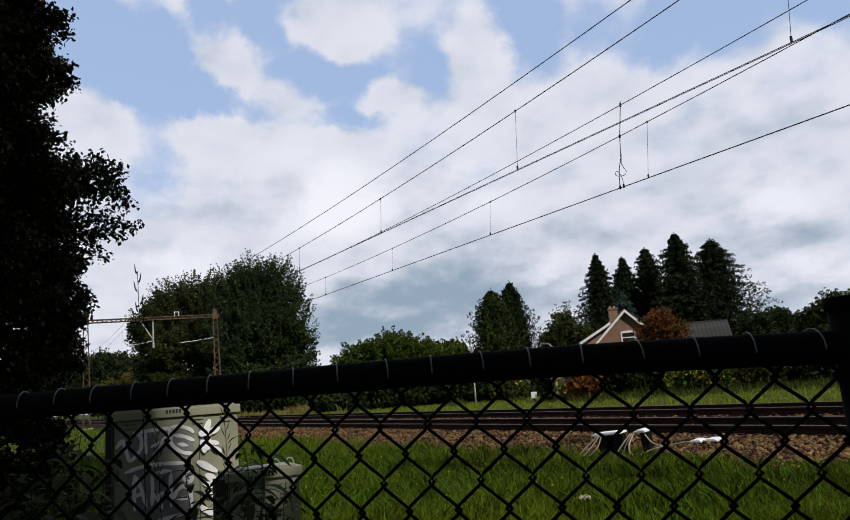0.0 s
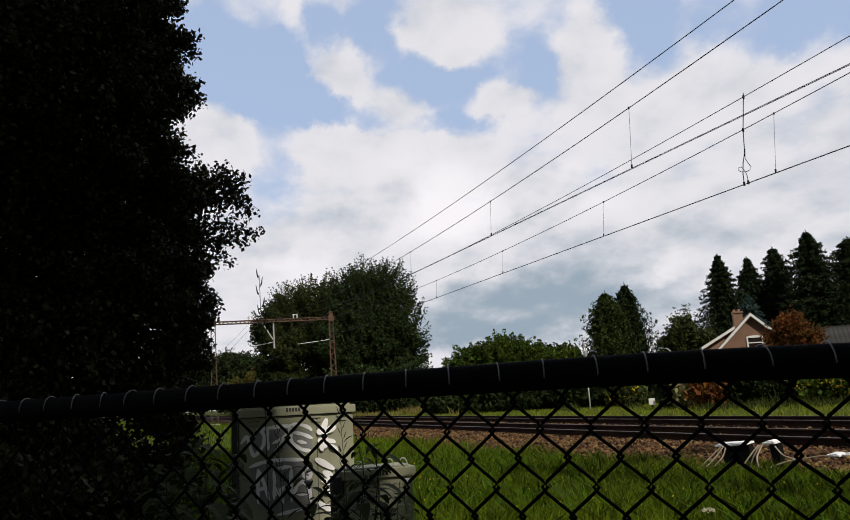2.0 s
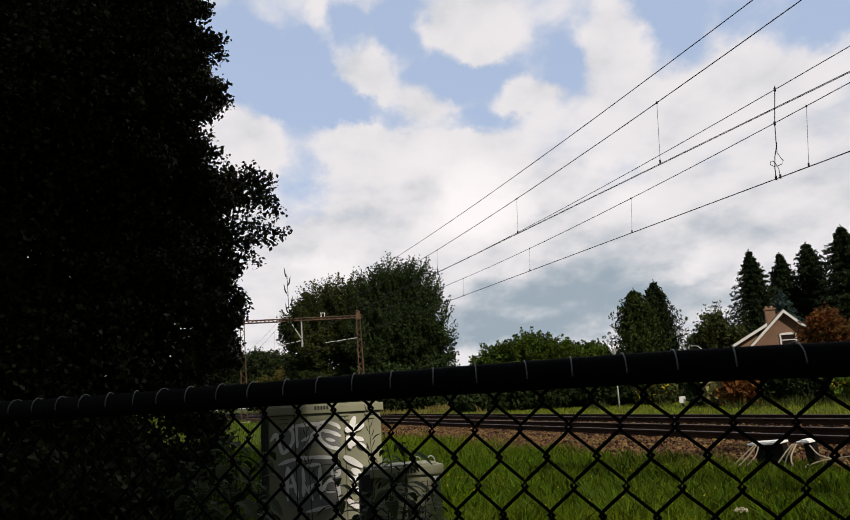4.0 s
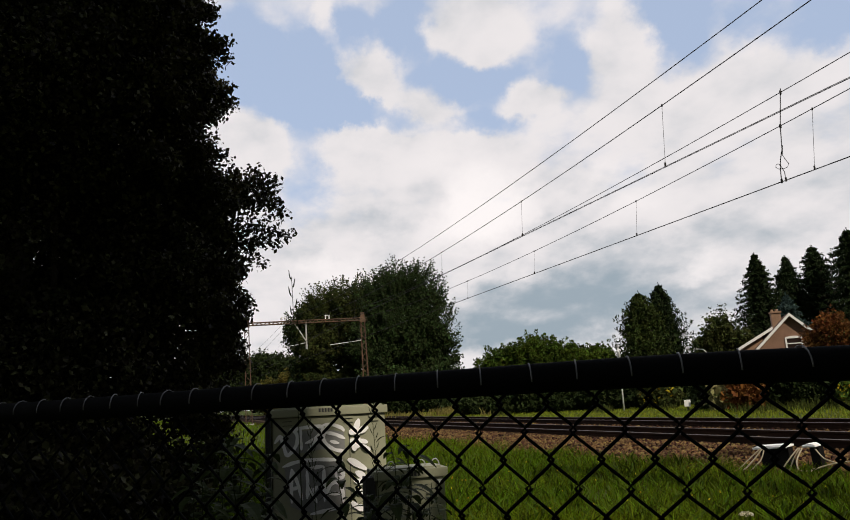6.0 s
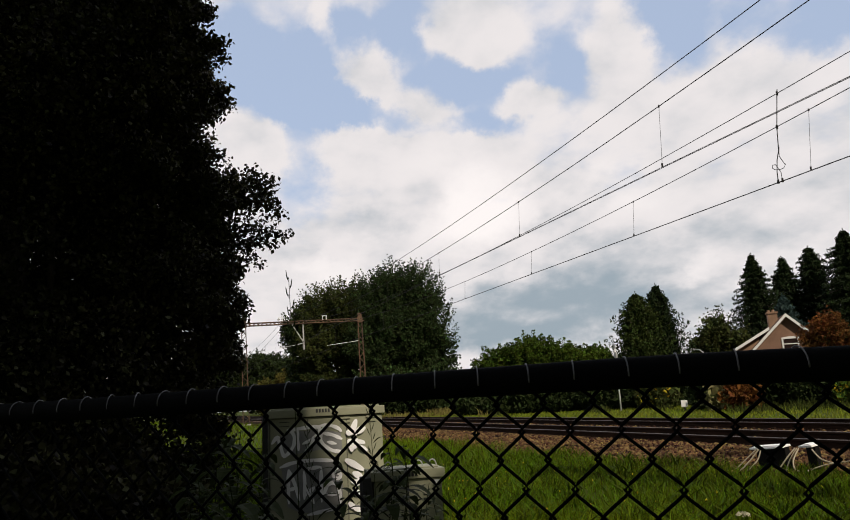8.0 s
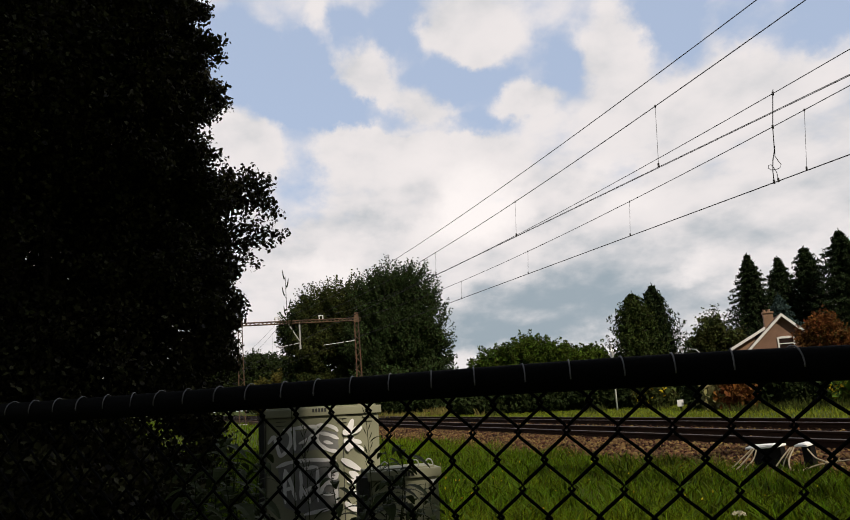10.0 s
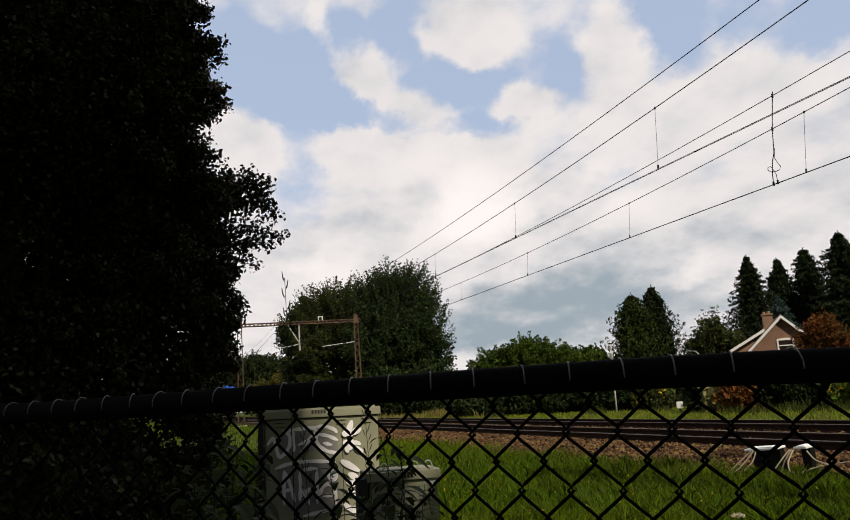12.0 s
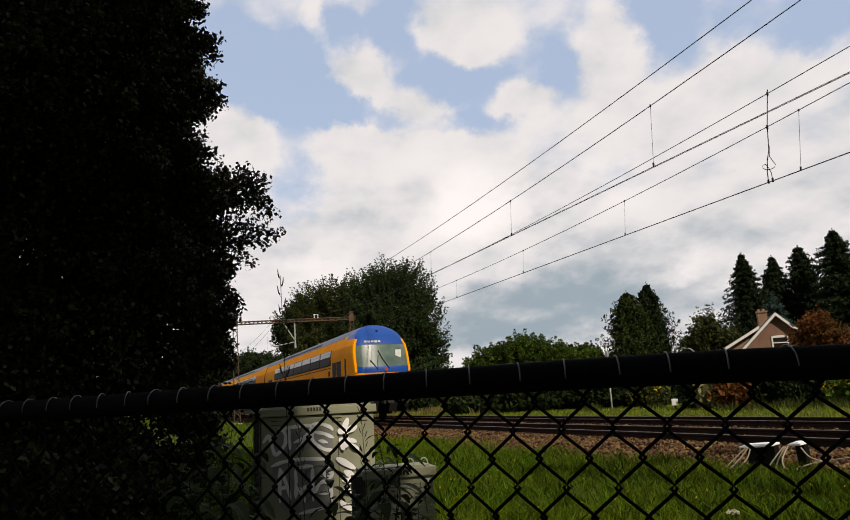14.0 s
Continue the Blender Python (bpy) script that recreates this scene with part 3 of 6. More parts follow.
def fence():
    fe = thing("chain_link_fence", FENCE, "black plastic-coated chain-link fence with a round top rail", "fence")
    bm = bmesh.new()
    tube(bm, [(a, 0, 0.0232 - 0.0017 * a + 0.0012 * math.sin(4 * a) + dip(max(a, -0.5))) for a in (-1.5 + 0.0625 * k for k in range(129))], 0.0215, 20)
    part("top_rail", bm, "pvc", fe, "thick black tube", smooth=True)
    # one zigzag wire, hooked into its neighbours at every bend
    bm = bmesh.new()
    pts = []
    rows = 30
    for k in range(rows + 1):
        s = 1 if k % 2 else -1
        z = 0.0285 - DROP / 2 * k
        pts += [(s * (STEP / 4 - 0.0035), -0.004 * s, z + 0.008), (s * (STEP / 4 + 0.004), 0.0, z), (s * (STEP / 4 - 0.0035), 0.004 * s, z - 0.008)]
    tube(bm, pts, 0.0025, 6)
    first = part("mesh_wire", bm, "pvc", fe, "", smooth=True)
    # bends of neighbouring wires meet at the knots
    n0 = 0
    for k in range(-20, 62):
        a = STEP * (k * 0.5 + 0.12)
        m = pose(a, 0, dip(a)) if k % 2 == 0 else pose(a, 0, dip(a)) @ Matrix.Diagonal((-1, 1, 1, 1))
        if n0 == 0:
            first.matrix_local = m
        else:
            again(first, m)
        n0 += 1
    # twisted binding wire round the rail
    bm = bmesh.new()
    turn = [radians(-100 + 205 * t / 18) for t in range(19)]
    ring = [(0.007 * math.sin(a), 0.0235 * math.sin(a), 0.0235 * math.cos(a)) for a in turn]
    tube(bm, ring, 0.0011, 5)
    tie = part("binding_wire", bm, "tie", fe, "thin grey binding wire", smooth=True)
    for k in range(-12, 50):
        a = STEP * (k - 0.28)
        m = pose(a + rng.uniform(-0.004, 0.004), 0, 0.0232 - 0.0017 * a + dip(a), 0, 0, rng.uniform(-16, 8))
        if k == -12:
            tie.matrix_local = m
        else:
            again(tie, m)
    for a in (-0.292, 2.75):
        bm = bmesh.new()
        tube(bm, [(a, 0.004, -EYE - 0.3), (a, 0.004, 0.062)], 0.031, 20)
        tube(bm, [(a, 0.004, 0.058), (a, 0.004, 0.068), (a, 0.004, 0.074)], 0.034, 20)
        part("post", bm, "pvc", fe, "round black post with a cap", smooth=True)


fence()


# ---- overhead line ----
def sag(x, low, k):
    """Height of a wire that hangs in spans of 62 m."""
    u = ((x + 62) % 62) - 31
    return low + k * u * u


def catenary(y, name_label, feeder):
    t = thing("overhead_line", pose(0, 0, 0), name_label, "overhead wire", "overhead lines")
    xs = [-248 + 2 * k for k in range(157)]
    for dy, lab in ((-0.02, "contact_wire"), (0.02, "contact_wire")):
        bm = bmesh.new()
        tube(bm, [(x, y + dy + (0.2 - 0.4 * abs(((x + 62) / 62) % 2 - 1)) * 0.5, 6.08) for x in xs], 0.007, 5)
        part(lab, bm, "wire", t)
    bm = bmesh.new()
    tube(bm, [(x, y, sag(x, 6.93, 0.00148)) for x in xs], 0.011, 5)
    part("messenger_wire", bm, "wire", t)
    bm = bmesh.new()
    tube(bm, [(x, y + 0.12, sag(x, feeder, 0.00122)) for x in xs], 0.011, 5)
    part("feeder_wire", bm, "wire", t)
    start = -12.05 if y == YN else -11.4
    for k in range(-2, 30):
        x = start - 6.75 * k
        top = sag(x, 6.93, 0.00148)
        bm = bmesh.new()
        foot_x = x - (0.15 if y == YF else 0.10) * (top - 6.08) / 1.1
        tube(bm, [(x, y, top), (foot_x, y, 6.1)], 0.0045, 4)
        tube(bm, [(foot_x, y, 6.15), (foot_x, y, 6.06)], 0.022, 6)
        tube(bm, [(x, y, top - 0.03), (x, y, top + 0.03)], 0.018, 6)
        part("dropper", bm, "wire", t)
    return t


def jumper(t):
    """The looped jumper that joins feeder, messenger and contact wire."""
    bm = bmesh.new()
    x, y = -12.3, YF
    top, mid = sag(x, 7.90, 0.00122), sag(x, 6.93, 0.00148)
    down = [(x + 0.03, y + 0.12, top + 0.1), (x + 0.01, y + 0.12, top), (x - 0.06, y + 0.02, mid), (x - 0.10, y, 6.85), (x - 0.19, y, 6.62), (x - 0.24, y, 6.35), (x - 0.25, y, 6.07)]
    tube(bm, down, 0.012, 5)
    turns = [(x - 0.07, y, 6.95), (x - 0.11, y, 6.70), (x - 0.02, y, 6.52), (x + 0.03, y, 6.44), (x - 0.02, y, 6.37), (x - 0.13, y, 6.36), (x - 0.28, y, 6.40), (x - 0.36, y, 6.47), (x - 0.34, y, 6.54), (x - 0.26, y, 6.53),
             (x - 0.19, y, 6.42), (x - 0.13, y, 6.28), (x - 0.12, y, 6.07)]
    tube(bm, turns, 0.009, 5)
    for cx, cy, cz in ((x + 0.01, y + 0.12, top), (x - 0.06, y + 0.02, mid), (x - 0.25, y, 6.08), (x - 0.12, y, 6.08)):
        tube(bm, [(cx, cy, cz - 0.05), (cx, cy, cz + 0.05)], 0.026, 6)
    part("jumper", bm, "wire", t, "looped dark jumper cable")


catenary(YN, "black overhead wires with thin droppers above the track by the boxes", 7.79)
jumper(catenary(YF, "black overhead wires with thin droppers and a looped jumper cable", 7.90))


def gantry(x):
    """Portal of two lattice posts and a lattice beam with drop tube and arms."""
    mid, half, zb = (YN + YF) / 2, 5.07, 8.60
    g = thing("catenary_gantry", pose(x, 0, 0), "rust-brown lattice steel portal over both railway tracks", "gantry", "catenary gantries")
    for s in (-1, 1):
        y = mid + s * half
        bm = bmesh.new()
        w = lambda z: 0.26 - 0.10 * z / 9
        for a in (-1, 1):
            for b in (-1, 1):
                tube(bm, [(a * w(0) * 0.8, y + b * w(0), -0.1), (a * w(9.1) * 0.8, y + b * w(9.1), 9.1)], 0.042, 4)
        z, k = 0.2, 1
        while z < 8.6:
            for a in (-1, 1):
                tube(bm, [(a * w(z) * 0.8, y - k * w(z), z), (a * w(z) * 0.8, y + k * w(z + 0.5), z + 0.5)], 0.02, 4)
                tube(bm, [(-k * w(z) * 0.8, y + a * w(z), z), (k * w(z) * 0.8, y + a * w(z + 0.5), z + 0.5)], 0.02, 4)
            z, k = z + 0.5, -k
        box(bm, (-0.2, y - 0.24, zb - 0.25), (0.2, y + 0.24, zb + 0.2))
        box(bm, (-0.13, y - 0.16, zb + 0.2), (0.13, y + 0.16, zb + 0.62))
        part("lattice_post", bm, "steel_rust", g, "rust-brown lattice steel post")
        bm = bmesh.new()
        box(bm, (-0.4, y - 0.4, -0.3), (0.4, y + 0.4, 0.18), bevel=0.03)
        part("footing", bm, "concrete", g, "pale concrete block")
    bm = bmesh.new()
    for a in (-1, 1):
        for b in (-1, 1):
            tube(bm, [(a * 0.15, mid - half - 0.7, zb + b * 0.11), (a * 0.15, mid + half + 0.4, zb + b * 0.11)], 0.045, 4)
    k, y = 1, mid - half
    while y < mid + half - 0.3:
        for a in (-1, 1):
            tube(bm, [(a * 0.15, y, zb - k * 0.12), (a * 0.15, y + 0.35, zb + k * 0.12)], 0.03, 4)
        y, k = y + 0.35, -k
    part("beam", bm, "steel_rust", g, "rust-brown lattice beam")
    bm = bmesh.new()
    tube(bm, [(0, mid, zb), (0, mid, zb - 2.35)], 0.065, 8)
    tube(bm, [(0, mid - 0.95, zb - 0.15), (0, mid, zb - 1.75)], 0.055, 8)
    tube(bm, [(0, mid, zb - 2.0), (0, mid, zb - 2.4)], 0.09, 8)
    part("drop_tube", bm, "steel_pale", g, "pale galvanised drop tube with a brace")
    for a, b in ((mid - 0.1, YN - 0.2), (mid + half - 0.2, YF + 0.1)):
        bm = bmesh.new()
        tube(bm, [(0, a, 6.72), (0, b, 6.45)], 0.024, 6)
        tube(bm, [(0, a, 6.75), (0, a - 0.4 if a > b else a + 0.4, 6.68)], 0.045, 8)
        part("registration_arm", bm, "steel_pale", g, "pale steel registration arm")
    for y in (YN, YF):
        bm = bmesh.new()
        for q in (-0.16, 0.16):
            tube(bm, [(0, y + q, zb + 0.1), (0, y + q, zb + 0.5)], 0.03, 8)
            for zz in (0.2, 0.3, 0.4):
                tube(bm, [(0, y + q, zb + zz - 0.02), (0, y + q, zb + zz + 0.02)], 0.055, 8)
        tube(bm, [(0, y - 0.22, zb + 0.5), (0, y + 0.22, zb + 0.5)], 0.028, 6)
        part("insulator", bm, "insulator", g, "pale pair of insulators")
    return g


portal = gantry(0)
lean = Matrix.Translation((0, (YN + YF) / 2, 0)) @ pose(0, 0, 0, 1.4, 0, -6) @ Matrix.Translation((0, -(YN + YF) / 2, 0))
portal.matrix_world = Matrix.Translation((-62, 0, 0)) @ lean
copy_thing(portal, pose(0, 0, 0))


# ---- trackside cabinets ----
def ribbon(bm, pts, w, y):
    """A flat painted stroke, 3 mm proud of the sheet behind it."""
    P = []
    for (x0, z0), (x1, z1) in zip(pts, pts[1:]):
        P += [(x0 + (x1 - x0) * k / 4, z0 + (z1 - z0) * k / 4) for k in range(4)]
    P.append(pts[-1])
    for _ in range(2):
        P = [P[0]] + [tuple((P[i - 1][j] + 2 * P[i][j] + P[i + 1][j]) / 4 for j in (0, 1)) for i in range(1, len(P) - 1)] + [P[-1]]
    prev = None
    for i, (x, z) in enumerate(P):
        a, b = P[max(i - 1, 0)], P[min(i + 1, len(P) - 1)]
        dx, dz = b[0] - a[0], b[1] - a[1]
        d = math.hypot(dx, dz) or 1
        end = min(i, len(P) - 1 - i)
        ww = w * (0.9 + 0.1 * math.sin(0.9 * i + x * 20)) / 2 * (0.35, 0.8)[end] if end < 2 else w * (0.9 + 0.1 * math.sin(0.9 * i + x * 20)) / 2
        cur = (bm.verts.new((x - dz / d * ww, y, z + dx / d * ww)), bm.verts.new((x + dz / d * ww, y, z - dx / d * ww)))
        if prev:
            bm.faces.new((prev[0], prev[1], cur[1], cur[0]))
        prev = cur


def cabinet_shell(t, w, d, h, bevel=0.012):
    bm = bmesh.new()
    box(bm, (-w / 2 + 0.01, 0, 0), (w / 2 - 0.01, d, h - 0.085), bevel=bevel)
    part("body", bm, "cab", t)
    bm = bmesh.new()
    box(bm, (-w / 2 - 0.012, -0.025, h - 0.08), (w / 2 + 0.012, d + 0.02, h - 0.012), bevel=0.008)
    box(bm, (-w / 2 + 0.03, 0.02, h - 0.012), (w / 2 - 0.03, d - 0.03, h), bevel=0.004)
    part("lid", bm, "cab", t, "overhanging grey-green lid")
    bm = bmesh.new()
    box(bm, (-w / 2 - 0.03, -0.03, -0.1), (w / 2 + 0.03, d + 0.03, 0.06), bevel=0.01)
    part("plinth", bm, "concrete", t)


def side_channel(t, w, d, h, wide):
    bm = bmesh.new()
    box(bm, (-w / 2 - wide, -0.02, -0.1), (-w / 2 - 0.004, d * 0.5, h), bevel=0.004)
    part("cable_duct", bm, "cab_dark", t, "black cable duct up its side")


def bars(t, x0, z0, n, y, w=0.018, h=0.032):
    for k in range(n):
        bm = bmesh.new()
        box(bm, (x0 + k * w * 1.45, y - 0.002, z0), (x0 + k * w * 1.45 + w, y + 0.002, z0 + h))
        part("marking_bar", bm, "letter", t, "black marking")


def louvre(t, x, z, w, y):
    bm = bmesh.new()
    for k in range(2):
        zz = z - 0.035 * k
        prism(bm, [(-w / 2, 0), (w / 2, 0), (w / 2, 0.016), (-w / 2, 0.016)], -0.012, 0.003, pose(x, y, zz))
    part("louvre", bm, "cab", t, "pair of pressed ventilation louvres")
    bm = bmesh.new()
    for k in range(2):
        box(bm, (x - w / 2, y - 0.006, z - 0.035 * k - 0.006), (x + w / 2, y + 0.002, z - 0.035 * k - 0.001))
    part("louvre_slot", bm, "cab_dark", t)


def large_cabinet():
    p = polar(-77.1, 6.45)
    t = thing("relay_cabinet", pose(p.x, p.y, 0, 0, 0, 77.1 + 7), "grey-green trackside relay cabinet covered in white and grey graffiti", "electrical cabinet")
    w, h = 1.01, 1.2
    cabinet_shell(t, w, 0.42, h)
    side_channel(t, w, 0.42, h - 0.06, 0.045)
    sx = lambda c: (c - 405) / 485 * w - w / 2
    sz = lambda c: h - (c - 130) / 485 * 1.03
    for k in (-0.17, 0.17):
        bm = bmesh.new()
        box(bm, (k - 0.003, -0.003, 0.08), (k + 0.003, 0.004, h - 0.1))
        part("door_gap", bm, "cab_dark", t)
    for k in (470, 725, 835):
        louvre(t, sx(k), sz(183), 0.085, 0.0)
    bars(t, sx(600), sz(136) - 0.035, 5, -0.026)
    bm = bmesh.new()
    box(bm, (sx(862), -0.004, sz(160)), (sx(877), 0.002, sz(143)))
    part("sticker", bm, "red", t, "small red sticker")
    # graffiti: dark grey fill between white outlines
    gx = lambda c: (c - 168) / 610 * w - w / 2
    gz = lambda c, d: h - (d - 85 + 0.054 * (c - 168)) / 610 * w
    fills = (((195, 235), (300, 200), (440, 185), (545, 205), (552, 300), (430, 292), (330, 310), (240, 318)), ((232, 385), (330, 352), (535, 350), (548, 470), (545, 595), (430, 612), (330, 605), (262, 575)))
    for o in fills:
        bm = bmesh.new()
        bm.faces.new([bm.verts.new((gx(a), -0.0035, gz(a, b))) for a, b in o])
        part("grey_paint", bm, "paint_grey", t, "patchy grey spray paint")
    upper = (((183, 262), (205, 232), (218, 222), (226, 262), (240, 312), (250, 326), (280, 296), (300, 262), (302, 225), (288, 196), (262, 188)),
               ((318, 188), (316, 236), (322, 296)), ((262, 192), (330, 182), (400, 172), (436, 176), (428, 206), (392, 240), (340, 262)), ((404, 238), (378, 276), (346, 322)),
               ((432, 168), (486, 164), (536, 182), (548, 200)), ((446, 206), (500, 214), (552, 238)), ((452, 176), (432, 232), (452, 270), (500, 298), (552, 302)), ((470, 250), (520, 262)))
    lower = (((222, 380), (290, 354), (400, 342), (536, 348)), ((268, 388), (266, 470), (268, 560)), ((268, 388), (300, 462), (322, 545)), ((262, 492), (310, 480)),
               ((345, 392), (395, 382), (436, 378)), ((436, 378), (434, 460), (436, 556)), ((346, 398), (352, 470), (346, 540)), ((348, 470), (376, 506), (396, 562)), ((352, 520), (380, 498), (402, 476)),
               ((532, 382), (504, 390), (498, 426), (516, 440), (536, 434), (538, 414), (518, 412)), ((446, 520), (462, 476), (492, 456), (522, 470), (534, 520), (530, 570)), ((456, 516), (524, 518)),
               ((360, 616), (430, 602), (505, 588)))
    for k, s in enumerate(upper + lower):
        bm = bmesh.new()
        ribbon(bm, [(gx(a), gz(a, b)) for a, b in s], 0.034, -0.006 - 0.0004 * k)
        part("paint_stroke", bm, "paint_white", t, "white spray-paint stroke")
    broad = (((562, 342), (600, 362), (662, 398)), ((600, 408), (640, 428), (656, 470), (658, 540), (660, 592)), ((590, 452), (652, 466)), ((596, 505), (650, 520)), ((592, 580), (636, 596), (676, 572)), ((575, 560), (610, 590)))
    for k, s in enumerate(broad):
        bm = bmesh.new()
        ribbon(bm, [(gx(a), gz(a, b)) for a, b in s], 0.058, -0.016 - 0.0006 * k)
        part("paint_stroke", bm, "paint_white", t, "broad bright white spray-paint stroke")
    # the flower: rounded petals
    petals = ((616, 168, 16, 36, 20), (648, 190, 30, 18, -25), (590, 204, 20, 16, 0), (618, 200, 18, 20, 0), (618, 258, 16, 32, 8), (660, 286, 30, 13, 35), (648, 252, 26, 12, 15), (596, 282, 13, 22, -20), (590, 250, 16, 14, 0))
    for k, (cx, cz, ra, rb, tilt) in enumerate(petals):
        bm = bmesh.new()
        ct, st = math.cos(radians(tilt)), math.sin(radians(tilt))
        ring = []
        for q in range(20):
            u = 2 * math.pi * q / 20
            a, b = ra * math.cos(u) * (1 + 0.08 * math.sin(3 * u + k)), rb * math.sin(u)
            ring.append(bm.verts.new((gx(cx + a * ct - b * st), -0.020 - 0.0006 * k, gz(cx, cz + a * st + b * ct))))
        bm.faces.new(ring)
        part("paint_petal", bm, "paint_white", t, "bright white spray-paint petal")


def small_cabinet():
    p = polar(-70.95, 5.6)
    h = 0.71
    t = thing("junction_box", pose(p.x, p.y, 0, 0, 0, 70.95 + 12), "low grey-green junction box with two lifting rings", "electrical cabinet")
    w = 0.55
    cabinet_shell(t, w, 0.30, h)
    side_channel(t, w, 0.30, h - 0.05, 0.075)
    bm = bmesh.new()
    box(bm, (-0.003, -0.003, 0.08), (0.003, 0.004, h - 0.1))
    part("door_gap", bm, "cab_dark", t)
    louvre(t, 0.16, h - 0.20, 0.09, 0.0)
    louvre(t, 0.16, h - 0.42, 0.09, 0.0)
    louvre(t, -0.12, h - 0.20, 0.09, 0.0)
    bars(t, -0.03, h - 0.062, 4, -0.026)
    bm = bmesh.new()
    box(bm, (0.20, -0.028, h - 0.125), (0.26, 0.0, h - 0.10))
    part("name_plate", bm, "white", t, "small white plate")
    for x in (-0.14, 0.10, 0.21):
        bm = bmesh.new()
        tube(bm, [(x + 0.032 * math.cos(a), 0.06, h - 0.002 + 0.05 * math.sin(a)) for a in (math.pi * k / 10 for k in range(11))], 0.005, 6)
        part("lifting_ring", bm, "steel_pale", t, "bare metal lifting ring")


large_cabinet()
small_cabinet()


# ---- white-topped boxes with cables beside the nearer rail ----
def lineside_box(x0, x1, y, top, label, tilt=0.0):
    t = thing("trackside_box", pose((x0 + x1) / 2, y, 0, 0, tilt, 0), label, "trackside box", "white-topped boxes beside the rail")
    w = x1 - x0
    bm = bmesh.new()
    box(bm, (-w / 2, -0.08, top - 0.028), (w / 2, 0.10, top), bevel=0.01)
    prism(bm, [(-w / 2 + 0.02, top - 0.002), (w / 2 - 0.02, top - 0.002), (w / 2 - 0.05, top + 0.012), (-w / 2 + 0.05, top + 0.012)], -0.06, 0.08)
    part("lid", bm, "white", t, "bright white plastic lid").matrix_local = Matrix.Translation((0, 0, top)) @ pose(0, 0, 0, 7) @ Matrix.Translation((0, 0, -top))
    bm = bmesh.new()
    box(bm, (-w / 2 + 0.04, 0.0, -0.03), (w / 2 - 0.02, 0.09, top - 0.026), bevel=0.012)
    part("body", bm, "box_black", t, "black housing")
    return t


def cables(base, runs, label):
    for k, r in enumerate(runs):
        bm = bmesh.new()
        pts = [Vector(p) for p in r]
        fine = []
        for i in range(len(pts) - 1):
            a, b, c, d = pts[max(i - 1, 0)], pts[i], pts[i + 1], pts[min(i + 2, len(pts) - 1)]
            for s in range(6):
                u = s / 6
                fine.append(0.5 * ((2 * b) + (c - a) * u + (2 * a - 5 * b + 4 * c - d) * u * u + (3 * b - a - 3 * c + d) * u ** 3))
        fine.append(pts[-1])
        tube(bm, fine, 0.009, 6)
        part("cable", bm, "cable", base, label, smooth=True)


big_box = lineside_box(-7.98, -7.42, 7.92, 0.355, "white-lidded black trackside box with pale cables in the ballast", -5)
mid_box = lineside_box(-7.17, -6.97, 7.95, 0.40, "small white-lidded trackside box with looped pale cables", -4)
lineside_box(-7.02, -6.83, 8.9, 0.17, "small white-lidded sensor box lying on the ballast")
lineside_box(-6.80, -6.58, 8.93, 0.185, "small white-lidded sensor box lying on the ballast", -2)
cables(big_box, [((-0.1, -0.12, 0.33), (-0.2, -0.22, 0.22), (-0.36, -0.38, 0.05), (-0.42, -0.5, 0.02)), ((-0.06, -0.12, 0.33), (-0.14, -0.25, 0.18), (-0.26, -0.42, 0.03), (-0.45, -0.55, 0.02)),
                 ((-0.03, -0.12, 0.32), (-0.05, -0.2, 0.18), (-0.12, -0.35, 0.05))], "pale beige cable")
cables(mid_box, [((-0.16, -0.08, 0.36), (-0.2, -0.2, 0.25), (-0.28, -0.32, 0.08), (-0.16, -0.4, 0.03)), ((-0.13, -0.08, 0.36), (-0.16, -0.22, 0.2), (-0.1, -0.36, 0.06), (0.1, -0.36, 0.06), (0.2, -0.2, 0.12)),
                 ((-0.08, -0.1, 0.36), (-0.04, -0.28, 0.2), (0.08, -0.33, 0.09), (0.35, -0.1, 0.16), (0.75, 0.05, 0.2)), ((0.12, -0.1, 0.34), (0.25, -0.12, 0.22), (0.42, -0.06, 0.15))], "pale beige cable")


# ---- trees ----
def leaves(name, centres, spread, per, size, mat, parent, ratio=0.6, flat=0.0, label="", seed=1):
    """Single leaves scattered round cluster centres; each leaf is a folded lozenge of its own."""
    g = np.random.default_rng(seed)
    c = np.repeat(np.asarray(centres, float), per, 0)
    k = len(c)
    sp = np.repeat(np.broadcast_to(np.asarray(spread, float), (len(centres),)), per)
    p = c + np.clip(g.normal(0, 1, (k, 3)), -1.7, 1.7) * sp[:, None] * (1, 1, 0.8)
    d = g.normal(0, 1, (k, 3)) + (0, 0, flat)
    d /= np.linalg.norm(d, axis=1)[:, None]
    s = np.cross(d, g.normal(0, 1, (k, 3)))
    s /= np.linalg.norm(s, axis=1)[:, None] + 1e-9
    n_ = np.cross(d, s)
    L = size * g.uniform(0.6, 1.35, k)[:, None]
    v = np.stack([p - d * L * 0.5, p + s * L * ratio * 0.5 + n_ * L * 0.1, p + d * L * 0.5, p - s * L * ratio * 0.5 + n_ * L * 0.1], 1).reshape(-1, 3)
    i = np.arange(k)[:, None] * 4
    ob = soup(name, v, np.concatenate([i + [0, 1, 2], i + [0, 2, 3]]), mat, parent, label)
    ob["kind"] = "stuff"
    return ob


